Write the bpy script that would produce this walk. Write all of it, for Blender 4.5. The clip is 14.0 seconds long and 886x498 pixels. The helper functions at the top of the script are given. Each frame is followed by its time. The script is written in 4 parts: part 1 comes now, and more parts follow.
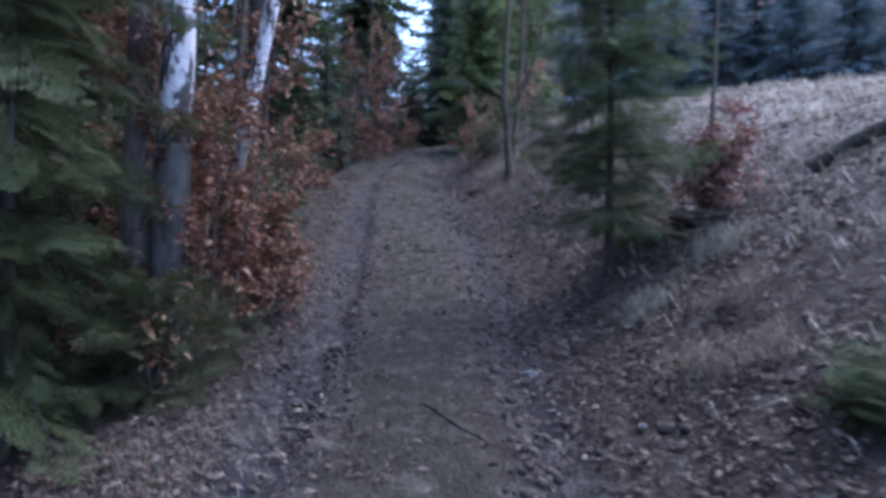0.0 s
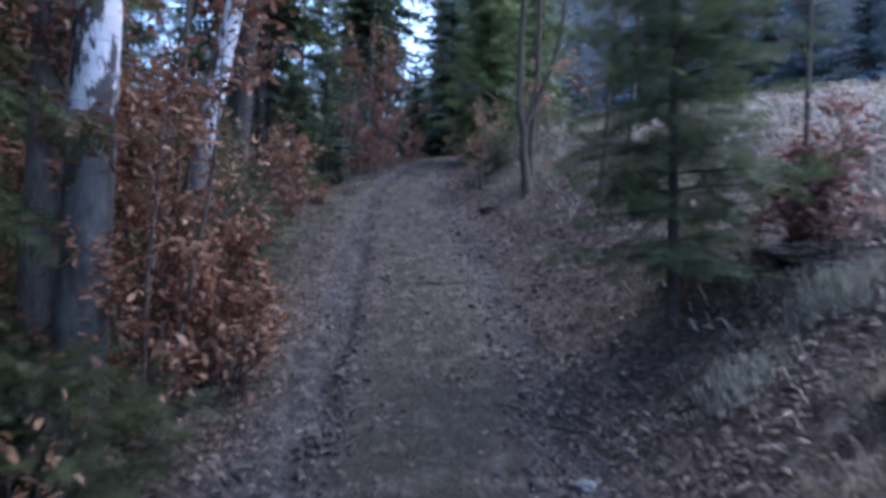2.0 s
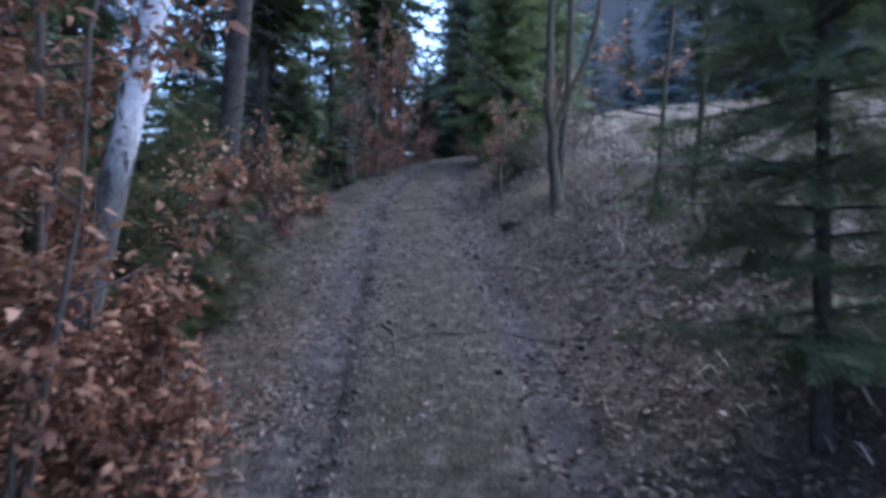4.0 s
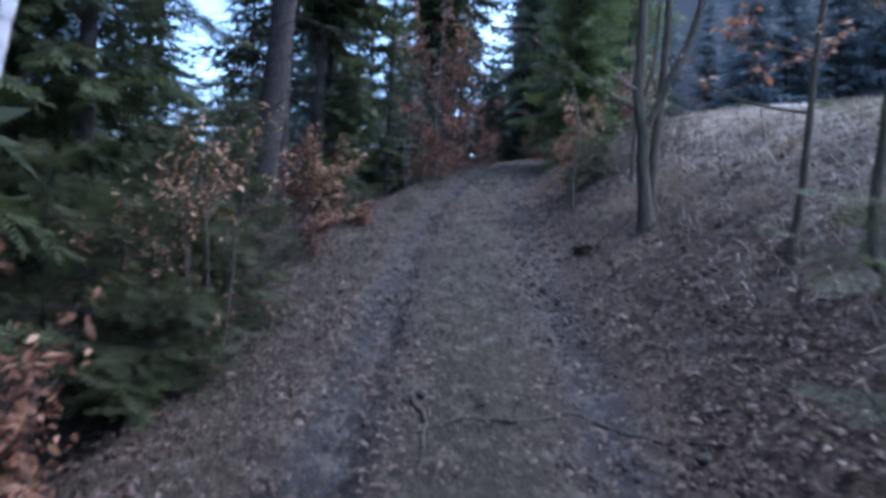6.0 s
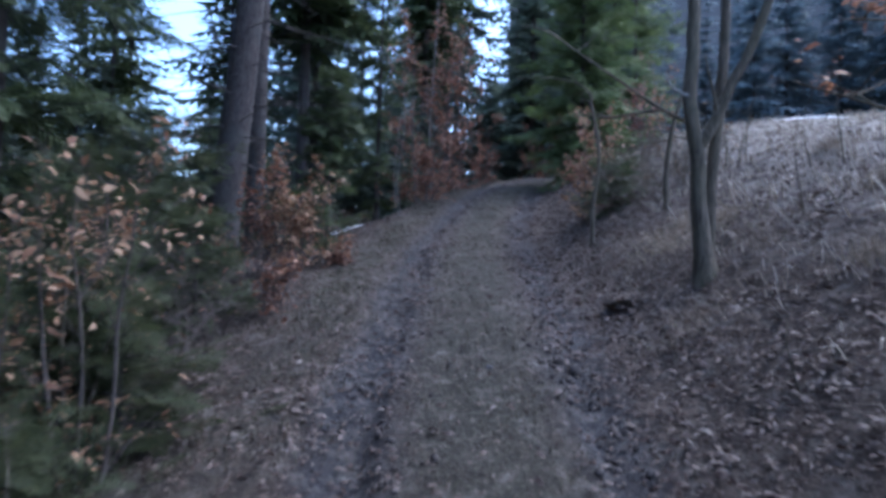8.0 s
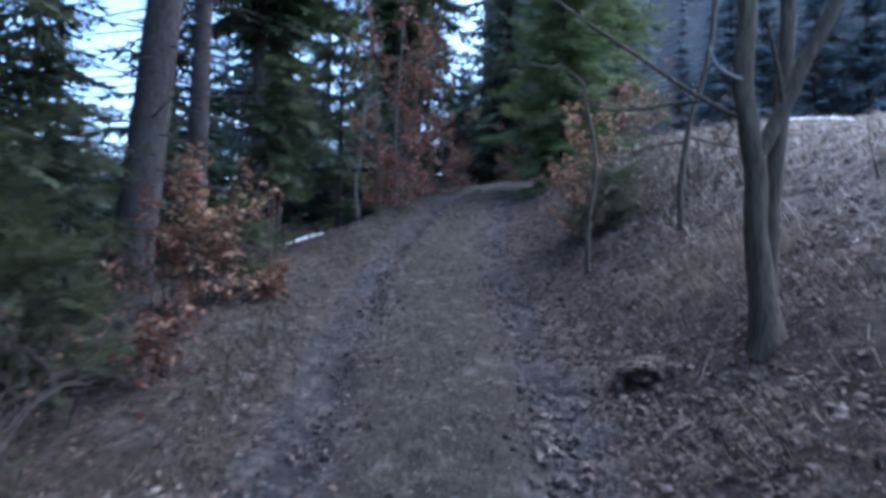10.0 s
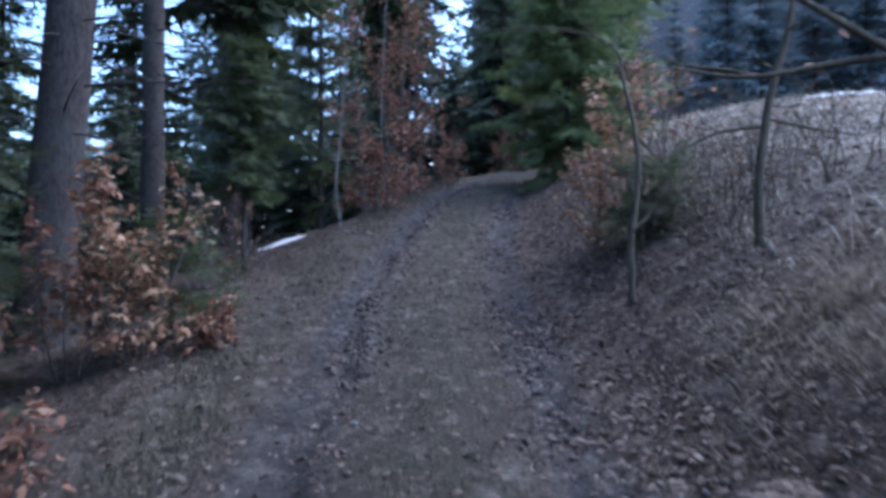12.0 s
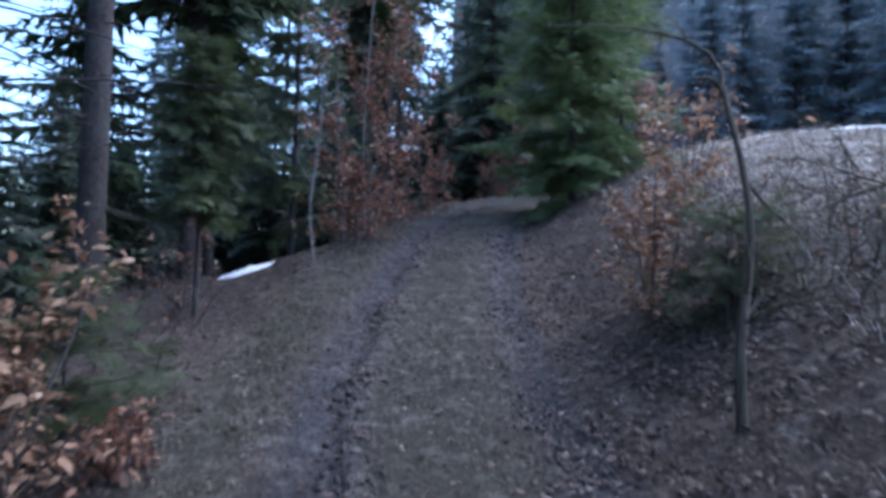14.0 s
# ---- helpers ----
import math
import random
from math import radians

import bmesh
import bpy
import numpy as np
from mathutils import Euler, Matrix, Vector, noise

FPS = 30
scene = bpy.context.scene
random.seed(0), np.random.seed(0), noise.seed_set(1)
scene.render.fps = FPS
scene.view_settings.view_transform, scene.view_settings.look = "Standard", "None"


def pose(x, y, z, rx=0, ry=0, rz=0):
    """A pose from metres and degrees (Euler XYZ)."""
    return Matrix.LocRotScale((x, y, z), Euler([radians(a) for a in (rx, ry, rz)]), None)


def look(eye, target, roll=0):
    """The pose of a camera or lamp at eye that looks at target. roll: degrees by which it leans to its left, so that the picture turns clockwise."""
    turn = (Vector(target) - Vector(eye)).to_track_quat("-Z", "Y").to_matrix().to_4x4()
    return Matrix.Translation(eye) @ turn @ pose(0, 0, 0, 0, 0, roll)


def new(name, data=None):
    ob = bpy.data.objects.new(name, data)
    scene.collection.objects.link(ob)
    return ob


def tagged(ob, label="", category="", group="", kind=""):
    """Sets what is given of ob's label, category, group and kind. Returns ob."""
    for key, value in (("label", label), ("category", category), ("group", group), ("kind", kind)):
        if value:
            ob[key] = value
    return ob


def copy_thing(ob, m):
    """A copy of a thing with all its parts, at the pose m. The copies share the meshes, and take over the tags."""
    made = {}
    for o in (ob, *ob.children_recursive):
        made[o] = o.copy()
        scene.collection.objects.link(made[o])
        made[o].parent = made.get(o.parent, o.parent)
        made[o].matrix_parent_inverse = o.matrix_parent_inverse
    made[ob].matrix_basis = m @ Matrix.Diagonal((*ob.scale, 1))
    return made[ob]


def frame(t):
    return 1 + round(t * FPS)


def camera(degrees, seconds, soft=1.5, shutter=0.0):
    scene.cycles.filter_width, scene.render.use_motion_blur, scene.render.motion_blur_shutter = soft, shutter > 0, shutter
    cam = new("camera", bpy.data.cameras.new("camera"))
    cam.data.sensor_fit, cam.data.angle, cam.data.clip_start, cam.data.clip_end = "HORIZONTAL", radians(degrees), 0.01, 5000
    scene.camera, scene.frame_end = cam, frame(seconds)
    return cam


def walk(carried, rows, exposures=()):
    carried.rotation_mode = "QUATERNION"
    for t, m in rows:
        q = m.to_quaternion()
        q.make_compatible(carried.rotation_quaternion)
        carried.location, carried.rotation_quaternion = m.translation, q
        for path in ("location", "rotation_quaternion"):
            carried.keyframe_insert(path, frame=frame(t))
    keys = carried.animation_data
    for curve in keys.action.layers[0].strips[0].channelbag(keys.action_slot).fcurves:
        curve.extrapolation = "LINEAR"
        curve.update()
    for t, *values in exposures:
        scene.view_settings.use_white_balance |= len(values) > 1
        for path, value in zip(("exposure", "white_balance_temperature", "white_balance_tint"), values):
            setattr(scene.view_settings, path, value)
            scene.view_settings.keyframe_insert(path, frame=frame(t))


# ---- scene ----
cam = camera(69.6, 14.0, soft=3.6, shutter=0.9)
METRES, EYE, TILT, LEAN, TURN = 10.0, 1.49, 0.0, -0.8, 0.0
ROWS = [
    (0.0, 0.0, 0.0, 0.0, -0.0, 0.0, -0.0),
    (0.5, -0.0039, 0.021, 0.0024, 1.38, -0.03, 0.11),
    (1.0, -0.0082, 0.05, 0.0087, 0.86, -0.05, 0.59),
    (1.5, -0.0067, 0.0829, 0.0138, -0.24, -0.04, 0.33),
    (2.0, -0.0056, 0.1162, 0.021, 0.38, 0.86, 0.11),
    (2.5, -0.0129, 0.1532, 0.027, 1.3, 0.5, -0.26),
    (3.0, -0.0146, 0.1876, 0.036, 0.08, 0.83, 0.4),
    (5.5, -0.004, 0.3507, 0.0756, 5.93, 0.08, -1.12),
    (6.0, -0.0104, 0.3882, 0.0815, 7.01, 0.56, -1.45),
    (6.5, -0.0157, 0.4232, 0.0923, 6.74, 0.78, -0.88),
    (7.0, -0.0193, 0.4648, 0.1, 6.87, 1.57, -0.39),
    (7.5, -0.0241, 0.5013, 0.1077, 6.82, 1.89, -0.7),
    (10.0, -0.0303, 0.6837, 0.1468, 4.35, 1.94, -0.76),
    (10.5, -0.0301, 0.7213, 0.1536, 2.58, 1.27, -0.02),
    (11.0, -0.0327, 0.7567, 0.1585, 2.39, -0.01, 0.12),
    (11.5, -0.0389, 0.7937, 0.1704, 3.1, 0.7, 0.53),
    (12.0, -0.0428, 0.8262, 0.1793, 3.78, 0.8, 0.87),
    (12.5, -0.0511, 0.8611, 0.1883, 4.42, 1.04, -0.52),
    (13.0, -0.0665, 0.8987, 0.1978, 2.5, 2.63, -0.21),
    (13.5, -0.0738, 0.9331, 0.205, 1.3, 2.14, -0.14),
    (14.0, -0.0759, 0.9658, 0.2161, 1.31, 2.18, -0.75),
]
walk(cam, [(t, pose(0, 0, EYE, TILT, LEAN, TURN) @ pose(METRES * x, METRES * y, METRES * z, 90 + pitch, roll, yaw)) for t, x, y, z, yaw, pitch, roll in ROWS],
     exposures=[(0.0, 2.66, 5150, 15), (3.0, 2.64, 5150, 14), (6.0, 2.58, 5050, 12), (14.0, 2.68, 4950, 11)])

# ---- light: a blue, overcast dusk ----
world = bpy.data.worlds.new("dusk_sky")
scene.world = world
world.use_nodes = True
wn = world.node_tree.nodes
sky = wn.new("ShaderNodeTexSky")
sky.sky_type, sky.sun_disc = "NISHITA", False
sky.sun_elevation, sky.sun_rotation = radians(58), radians(60)
sky.air_density, sky.dust_density, sky.ozone_density = 1.0, 3.0, 1.5
world.node_tree.links.new(sky.outputs[0], wn["Background"].inputs[0])
wn["Background"].inputs[1].default_value = 0.1
sun = new("sun", bpy.data.lights.new("sun", "SUN"))
sun.data.energy, sun.data.angle, sun.data.color = 0.3, radians(80), (1.0, 0.98, 0.96)
sun.matrix_world = look((23, 13.2, 42.4), (0, 0, 0))


# ---- terrain numbers ----
def smooth_table(lo, hi, xs, ys, width):
    s = np.arange(lo, hi, 0.1)
    v = np.interp(s, xs, ys)
    k = np.exp(-0.5 * (np.arange(-30, 31) * 0.1 / width) ** 2)
    k /= k.sum()
    return s, np.convolve(np.pad(v, 30, mode="edge"), k, mode="valid")


CENTRE = smooth_table(-60, 120, (-60, 0, 5, 7, 10, 13, 16, 19, 21, 24, 28, 35, 60), (0, 0, -0.05, -0.15, -0.48, -0.75, -0.85, -0.65, -0.2, 1.2, 4.0, 9, 24), 0.8)
RISE = smooth_table(-60, 120, (-60, -10, 0, 3, 5, 7.2, 10, 13, 16, 19, 21, 24, 30, 40, 60, 120), (-8, -1.7, 0.03, 0.58, 0.97, 1.44, 2.18, 2.76, 3.35, 4.15, 4.7, 5.4, 6.3, 7.2, 8.2, 9.5), 0.7)
BANK = smooth_table(-200, 200, (-200, -40, -10, -4.6, -3, -2.3, -1.9, -1.5, -1.0, 0.78, 1.0, 1.3, 1.7, 2.0, 2.4, 3.2, 4.5, 6.5, 10, 20, 40, 200),
                    (-14, -9, -2.6, -1.15, -0.7, -0.33, -0.12, -0.02, 0, 0, 0.09, 0.28, 0.54, 0.73, 0.95, 1.4, 1.78, 2.08, 2.25, 2.5, 3.2, 6), 0.1)


def wobble(x, y, size, seed):
    """Cheap smooth waves at one size, about -1 to 1."""
    a = x / size
    b = y / size
    return (np.sin(a * 1.7 + b * 0.6 + seed) + np.sin(a * -0.8 + b * 1.9 + seed * 2.1) + np.sin(a * 2.9 - b * 2.3 + seed * 0.7) * 0.6 + np.sin(a * 3.7 + b * 4.1 + seed * 1.3) * 0.4) / 3


def off_track(x, y):
    return x - np.interp(y, *CENTRE)


def wander(x, y):
    return 0.05 * wobble(x * 0.1, y, 0.75, 8.0) + 0.025 * wobble(x, y, 0.2, 5.5)


def ground_z(x, y):
    d = off_track(x, y)
    fade = np.interp(y, (9, 13, 20, 30), (1, 0.9, 0.76, 0.4))
    bank = np.interp(d, *BANK)
    shelf = np.interp(y, (8, 10.5, 14.5, 18), (0, 0.55, 0.55, 0)) * np.interp(d, (-9, -4.5), (0, 1))
    bank = np.where(bank < 0, bank * (1 - shelf), bank)
    z = np.interp(y, *RISE) + np.minimum(bank, 0.55) + np.maximum(bank - 0.55, 0) * fade
    e = d + wander(x, y)
    worn = np.clip(0.75 + 0.55 * wobble(x * 0.3, y, 0.8, 3.3), 0.15, 1.3)
    ruts = (np.interp(e, (-1.12, -0.88, -0.7, -0.61), (0, 0.07, 0.085, 0)) + np.interp(e, (0.4, 0.47, 0.58, 0.8), (0, 0.085, 0.075, 0))) * worn - np.exp(-((d + 0.08) / 0.32) ** 2) * 0.025
    rough = np.interp(np.abs(d), (0, 0.9, 1.4, 2.5, 6, 20), (0.4, 0.65, 1.05, 1.6, 1.7, 3))
    return z - ruts + rough * (0.03 * wobble(x, y, 0.45, 1.0) + 0.016 * wobble(x, y, 0.17, 4.0) + 0.05 * wobble(x, y, 1.6, 2.0))


# ---- materials ----
def material(name, rough=0.85, metal=0.0):
    m = bpy.data.materials.new(name)
    m.use_nodes = True
    nodes, links = m.node_tree.nodes, m.node_tree.links
    shader = nodes["Principled BSDF"]
    shader.inputs["Roughness"].default_value = rough
    shader.inputs["Metallic"].default_value = metal
    shader.inputs["Specular IOR Level"].default_value = 0.25
    return m, nodes, links, shader


def ramp(nodes, links, source, stops):
    r = nodes.new("ShaderNodeValToRGB")
    while len(r.color_ramp.elements) < len(stops):
        r.color_ramp.elements.new(0.5)
    for e, (p, c) in zip(r.color_ramp.elements, stops):
        e.position, e.color = p, (*c, 1)
    links.new(source, r.inputs[0])
    return r.outputs[0]


def coords(nodes, links, scale=(1, 1, 1)):
    c = nodes.new("ShaderNodeTexCoord")
    m = nodes.new("ShaderNodeMapping")
    m.inputs["Scale"].default_value = scale
    links.new(c.outputs["Object"], m.inputs[0])
    return m.outputs[0]


def noise_tex(nodes, links, at, scale, detail=4, rough=0.6):
    n = nodes.new("ShaderNodeTexNoise")
    n.inputs["Scale"].default_value, n.inputs["Detail"].default_value, n.inputs["Roughness"].default_value = scale, detail, rough
    links.new(at, n.inputs["Vector"])
    return n.outputs["Fac"]


def blend(nodes, links, fac, a, b, mode="MIX"):
    x = nodes.new("ShaderNodeMix")
    x.data_type, x.blend_type = "RGBA", mode
    for socket, value in ((x.inputs[0], fac), (x.inputs[6], a), (x.inputs[7], b)):
        if isinstance(value, (int, float)):
            socket.default_value = value
        elif isinstance(value, tuple):
            socket.default_value = (*value, 1)
        else:
            links.new(value, socket)
    return x.outputs[2]


def relief(nodes, links, shader, height, strength, distance):
    b = nodes.new("ShaderNodeBump")
    b.inputs["Strength"].default_value, b.inputs["Distance"].default_value = strength, distance
    links.new(height, b.inputs["Height"])
    links.new(b.outputs[0], shader.inputs["Normal"])


def bark(name, dark, light, across, along, bump, moss=None):
    m, n, l, s = material(name, 0.9)
    at = coords(n, l, (across, across, along))
    big = noise_tex(n, l, coords(n, l), 3.0, 3)
    fine = noise_tex(n, l, at, 1.0, 5, 0.65)
    v = n.new("ShaderNodeTexVoronoi")
    v.inputs["Scale"].default_value = 1.6
    l.new(at, v.inputs["Vector"])
    col = ramp(n, l, fine, ((0.3, dark), (0.7, light)))
    col = blend(n, l, ramp(n, l, v.outputs["Distance"], ((0.1, (0.45, 0.45, 0.45)), (0.5, (1, 1, 1)))), (0, 0, 0), col, "MIX")
    col = blend(n, l, ramp(n, l, big, ((0.4, (0, 0, 0)), (0.65, (0.5, 0.5, 0.5)))), col, moss or light)
    l.new(col, s.inputs["Base Color"])
    relief(n, l, s, fine, 0.7, bump)
    return m


def foliage(name, stops, rough=0.6, through_light=0.4, island=True):
    """Leaves or needles whose colour differs from piece to piece."""
    m, n, l, s = material(name, rough)
    g = n.new("ShaderNodeNewGeometry")
    o = n.new("ShaderNodeObjectInfo")
    big = noise_tex(n, l, coords(n, l), 2.3, 2)
    mix = n.new("ShaderNodeMath")
    mix.operation = "ADD"
    l.new(g.outputs["Random Per Island"] if island else o.outputs["Random"], mix.inputs[0])
    l.new(big, mix.inputs[1])
    half = n.new("ShaderNodeMath")
    half.operation, half.inputs[1].default_value = "MULTIPLY", 0.5
    l.new(mix.outputs[0], half.inputs[0])
    col = ramp(n, l, half.outputs[0], stops)
    l.new(col, s.inputs["Base Color"])
    s.inputs["Transmission Weight"].default_value = 0
    t = n.new("ShaderNodeBsdfTranslucent")
    l.new(col, t.inputs["Color"])
    x = n.new("ShaderNodeMixShader")
    x.inputs[0].default_value = through_light
    l.new(s.outputs[0], x.inputs[1])
    l.new(t.outputs[0], x.inputs[2])
    l.new(x.outputs[0], n["Material Output"].inputs[0])
    return m


def ground_material():
    m, n, l, s = material("forest_ground", 0.92)
    at = coords(n, l)
    zone = n.new("ShaderNodeVertexColor")
    zone.layer_name = "zone"
    split = n.new("ShaderNodeSeparateColor")
    l.new(zone.outputs[0], split.inputs[0])
    fine = noise_tex(n, l, at, 38, 5, 0.7)
    mid = noise_tex(n, l, at, 7, 4, 0.6)
    big = noise_tex(n, l, at, 0.9, 3, 0.6)
    cells = n.new("ShaderNodeTexVoronoi")
    cells.inputs["Scale"].default_value = 17
    cells.inputs["Randomness"].default_value = 1
    l.new(at, cells.inputs["Vector"])
    litter = ramp(n, l, cells.outputs["Color"], ((0.15, (0.034, 0.024, 0.019)), (0.45, (0.076, 0.054, 0.040)), (0.75, (0.12, 0.09, 0.07))))
    litter = blend(n, l, ramp(n, l, fine, ((0.35, (0.85, 0.85, 0.85)), (0.62, (0, 0, 0)))), litter, (0.035, 0.027, 0.022))
    mud = blend(n, l, 0.5, ramp(n, l, fine, ((0.3, (0.024, 0.022, 0.023)), (0.55, (0.047, 0.045, 0.047)), (0.75, (0.072, 0.069, 0.073)))), ramp(n, l, mid, ((0.35, (0.03, 0.028, 0.03)), (0.6, (0.072, 0.069, 0.074)))))
    grass = ramp(n, l, fine, ((0.3, (0.028, 0.025, 0.018)), (0.55, (0.052, 0.047, 0.033)), (0.75, (0.078, 0.071, 0.05))))
    hay = ramp(n, l, mid, ((0.3, (0.270, 0.234, 0.189)), (0.5, (0.414, 0.369, 0.315)), (0.72, (0.540, 0.504, 0.450))))
    hay = blend(n, l, ramp(n, l, fine, ((0.4, (0.6, 0.6, 0.6)), (0.65, (0, 0, 0)))), hay, (0.22, 0.18, 0.14))
    def rough_edge(channel):
        a = n.new("ShaderNodeMath")
        a.operation, a.use_clamp = "MULTIPLY_ADD", True
        b = n.new("ShaderNodeMath")
        b.operation, b.inputs[1].default_value = "SUBTRACT", 0.5
        l.new(mid, b.inputs[0])
        l.new(b.outputs[0], a.inputs[0])
        a.inputs[1].default_value = 1.2
        l.new(split.outputs[channel], a.inputs[2])
        return a.outputs[0]
    col = blend(n, l, rough_edge("Red"), litter, mud)
    col = blend(n, l, rough_edge("Blue"), col, grass)
    col = blend(n, l, rough_edge("Green"), col, hay)
    col = blend(n, l, ramp(n, l, big, ((0.35, (0.4, 0.4, 0.4)), (0.6, (0, 0, 0)))), col, (0.05, 0.04, 0.032))
    l.new(col, s.inputs["Base Color"])
    relief(n, l, s, fine, 1.0, 0.05)
    return m


def birch_bark():
    m, n, l, s = material("birch_bark", 0.7)
    white = ramp(n, l, noise_tex(n, l, coords(n, l, (3, 3, 9)), 1.0, 4), ((0.35, (0.48, 0.48, 0.52)), (0.6, (0.72, 0.72, 0.75))))
    patch = noise_tex(n, l, coords(n, l, (9, 9, 3.4)), 1.0, 5, 0.72)
    lines = noise_tex(n, l, coords(n, l, (5, 5, 55)), 1.0, 3, 0.6)
    col = blend(n, l, ramp(n, l, patch, ((0.47, (0, 0, 0)), (0.53, (1, 1, 1)))), white, (0.07, 0.063, 0.065))
    col = blend(n, l, ramp(n, l, lines, ((0.62, (0, 0, 0)), (0.68, (0.85, 0.85, 0.85)))), col, (0.1, 0.09, 0.09))
    # Below about 1.5 m the bark turns a darker, mottled grey.
    low = n.new("ShaderNodeSeparateXYZ")
    l.new(coords(n, l), low.inputs[0])
    edge = n.new("ShaderNodeMath")
    edge.operation, edge.inputs[1].default_value = "MULTIPLY_ADD", 1.6
    l.new(patch, edge.inputs[0])
    l.new(low.outputs[2], edge.inputs[2])
    mottled = ramp(n, l, patch, ((0.35, (0.15, 0.145, 0.14)), (0.6, (0.05, 0.046, 0.043))))
    scaled = n.new("ShaderNodeMapRange")
    scaled.inputs["From Min"].default_value, scaled.inputs["From Max"].default_value = 2.15, 2.5
    l.new(edge.outputs[0], scaled.inputs["Value"])
    col = blend(n, l, scaled.outputs[0], mottled, col)
    l.new(col, s.inputs["Base Color"])
    relief(n, l, s, patch, 0.6, 0.02)
    return m


def snow_material():
    m, n, l, s = material("old_snow", 0.6)
    f = noise_tex(n, l, coords(n, l), 14, 4)
    l.new(ramp(n, l, f, ((0.3, (0.78, 0.8, 0.83)), (0.6, (0.92, 0.93, 0.95)))), s.inputs["Base Color"])
    relief(n, l, s, f, 0.5, 0.03)
    return m


def stone_material():
    m, n, l, s = material("pale_stone", 0.8)
    f = noise_tex(n, l, coords(n, l), 30, 5)
    l.new(ramp(n, l, f, ((0.3, (0.09, 0.09, 0.094)), (0.7, (0.17, 0.167, 0.17)))), s.inputs["Base Color"])
    relief(n, l, s, f, 0.5, 0.01)
    return m


GROUND = ground_material()
SOIL, SOIL_N, SOIL_L, SOIL_S = material("dark_soil_clods", 0.9)
SOIL_L.new(ramp(SOIL_N, SOIL_L, noise_tex(SOIL_N, SOIL_L, coords(SOIL_N, SOIL_L), 25, 4), ((0.3, (0.03, 0.025, 0.022)), (0.7, (0.085, 0.07, 0.062)))), SOIL_S.inputs["Base Color"])
EARTH, EARTH_N, EARTH_L, EARTH_S = material("crumbly_brown_earth", 0.95)
EARTH_L.new(ramp(EARTH_N, EARTH_L, noise_tex(EARTH_N, EARTH_L, coords(EARTH_N, EARTH_L), 40, 5), ((0.3, (0.05, 0.038, 0.03)), (0.7, (0.16, 0.12, 0.095)))), EARTH_S.inputs["Base Color"])
relief(EARTH_N, EARTH_L, EARTH_S, noise_tex(EARTH_N, EARTH_L, coords(EARTH_N, EARTH_L), 25, 5), 1.0, 0.03)
BIRCH, SNOW, STONE = birch_bark(), snow_material(), stone_material()
SPRUCE_BARK = bark("spruce_bark", (0.036, 0.029, 0.026), (0.088, 0.072, 0.067), 26, 9, 0.03, (0.076, 0.076, 0.07))
BROWN_BARK = bark("brown_bark", (0.075, 0.06, 0.054), (0.27, 0.225, 0.205), 20, 6, 0.04)
GREY_BARK = bark("grey_bark", (0.036, 0.028, 0.02), (0.15, 0.122, 0.09), 34, 5, 0.016, (0.098, 0.09, 0.056))
TWIG = bark("twig_bark", (0.05, 0.04, 0.035), (0.14, 0.115, 0.1), 40, 15, 0.004)
PALE_TWIG = bark("pale_dead_wood", (0.15, 0.14, 0.13), (0.32, 0.3, 0.29), 40, 15, 0.004)
ROTTEN = bark("rotten_wood", (0.028, 0.024, 0.019), (0.08, 0.066, 0.052), 25, 9, 0.02, (0.05, 0.052, 0.03))
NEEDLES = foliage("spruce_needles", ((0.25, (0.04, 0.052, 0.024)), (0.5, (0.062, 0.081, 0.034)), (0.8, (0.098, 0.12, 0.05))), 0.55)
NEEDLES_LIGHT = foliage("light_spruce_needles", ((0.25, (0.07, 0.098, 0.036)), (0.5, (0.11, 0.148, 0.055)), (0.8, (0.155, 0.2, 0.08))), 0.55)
# Darker copy of the spruce needles, with the undergrowth's shade in the colour.
NEEDLES_SHADED = foliage("shaded_spruce_needles", ((0.25, (0.036, 0.044, 0.021)), (0.5, (0.055, 0.066, 0.028)), (0.8, (0.088, 0.098, 0.044))), 0.55)
# Spruces of the wood: needles lightened and greyed to paint in mid-distance haze.
NEEDLES_FAR_HAZE = foliage("hazed_spruce_needles", ((0.25, (0.06, 0.078, 0.056)), (0.5, (0.085, 0.108, 0.076)), (0.8, (0.115, 0.14, 0.1))), 0.6, 0.5)
NEEDLES_MID = foliage("young_spruce_needles", ((0.25, (0.055, 0.076, 0.034)), (0.5, (0.085, 0.11, 0.05)), (0.8, (0.12, 0.145, 0.07))), 0.55)
# Far spruces: haze is put into this base colour, paler and bluer than needles.
NEEDLES_HAZE_BLUE = foliage("haze_blue_needles", ((0.25, (0.13, 0.16, 0.17)), (0.5, (0.16, 0.195, 0.205)), (0.8, (0.19, 0.23, 0.24))), 0.6, 0.5)
LEAF_BROWN = foliage("withered_beech_leaves", ((0.25, (0.095, 0.043, 0.028)), (0.48, (0.19, 0.09, 0.056)), (0.66, (0.27, 0.142, 0.085)), (0.85, (0.44, 0.295, 0.205))), 0.55, 0.3)
LEAF_TAN = foliage("withered_tan_leaves", ((0.25, (0.14, 0.071, 0.04)), (0.5, (0.265, 0.15, 0.084)), (0.8, (0.45, 0.305, 0.195))), 0.55, 0.3)
LEAF_ORANGE = foliage("withered_orange_leaves", ((0.25, (0.19, 0.085, 0.048)), (0.5, (0.3, 0.15, 0.085)), (0.8, (0.44, 0.28, 0.18))), 0.55, 0.35)
LEAF_RED = foliage("withered_red_leaves", ((0.25, (0.12, 0.055, 0.045)), (0.55, (0.25, 0.125, 0.098)), (0.85, (0.44, 0.3, 0.26))), 0.55, 0.3)
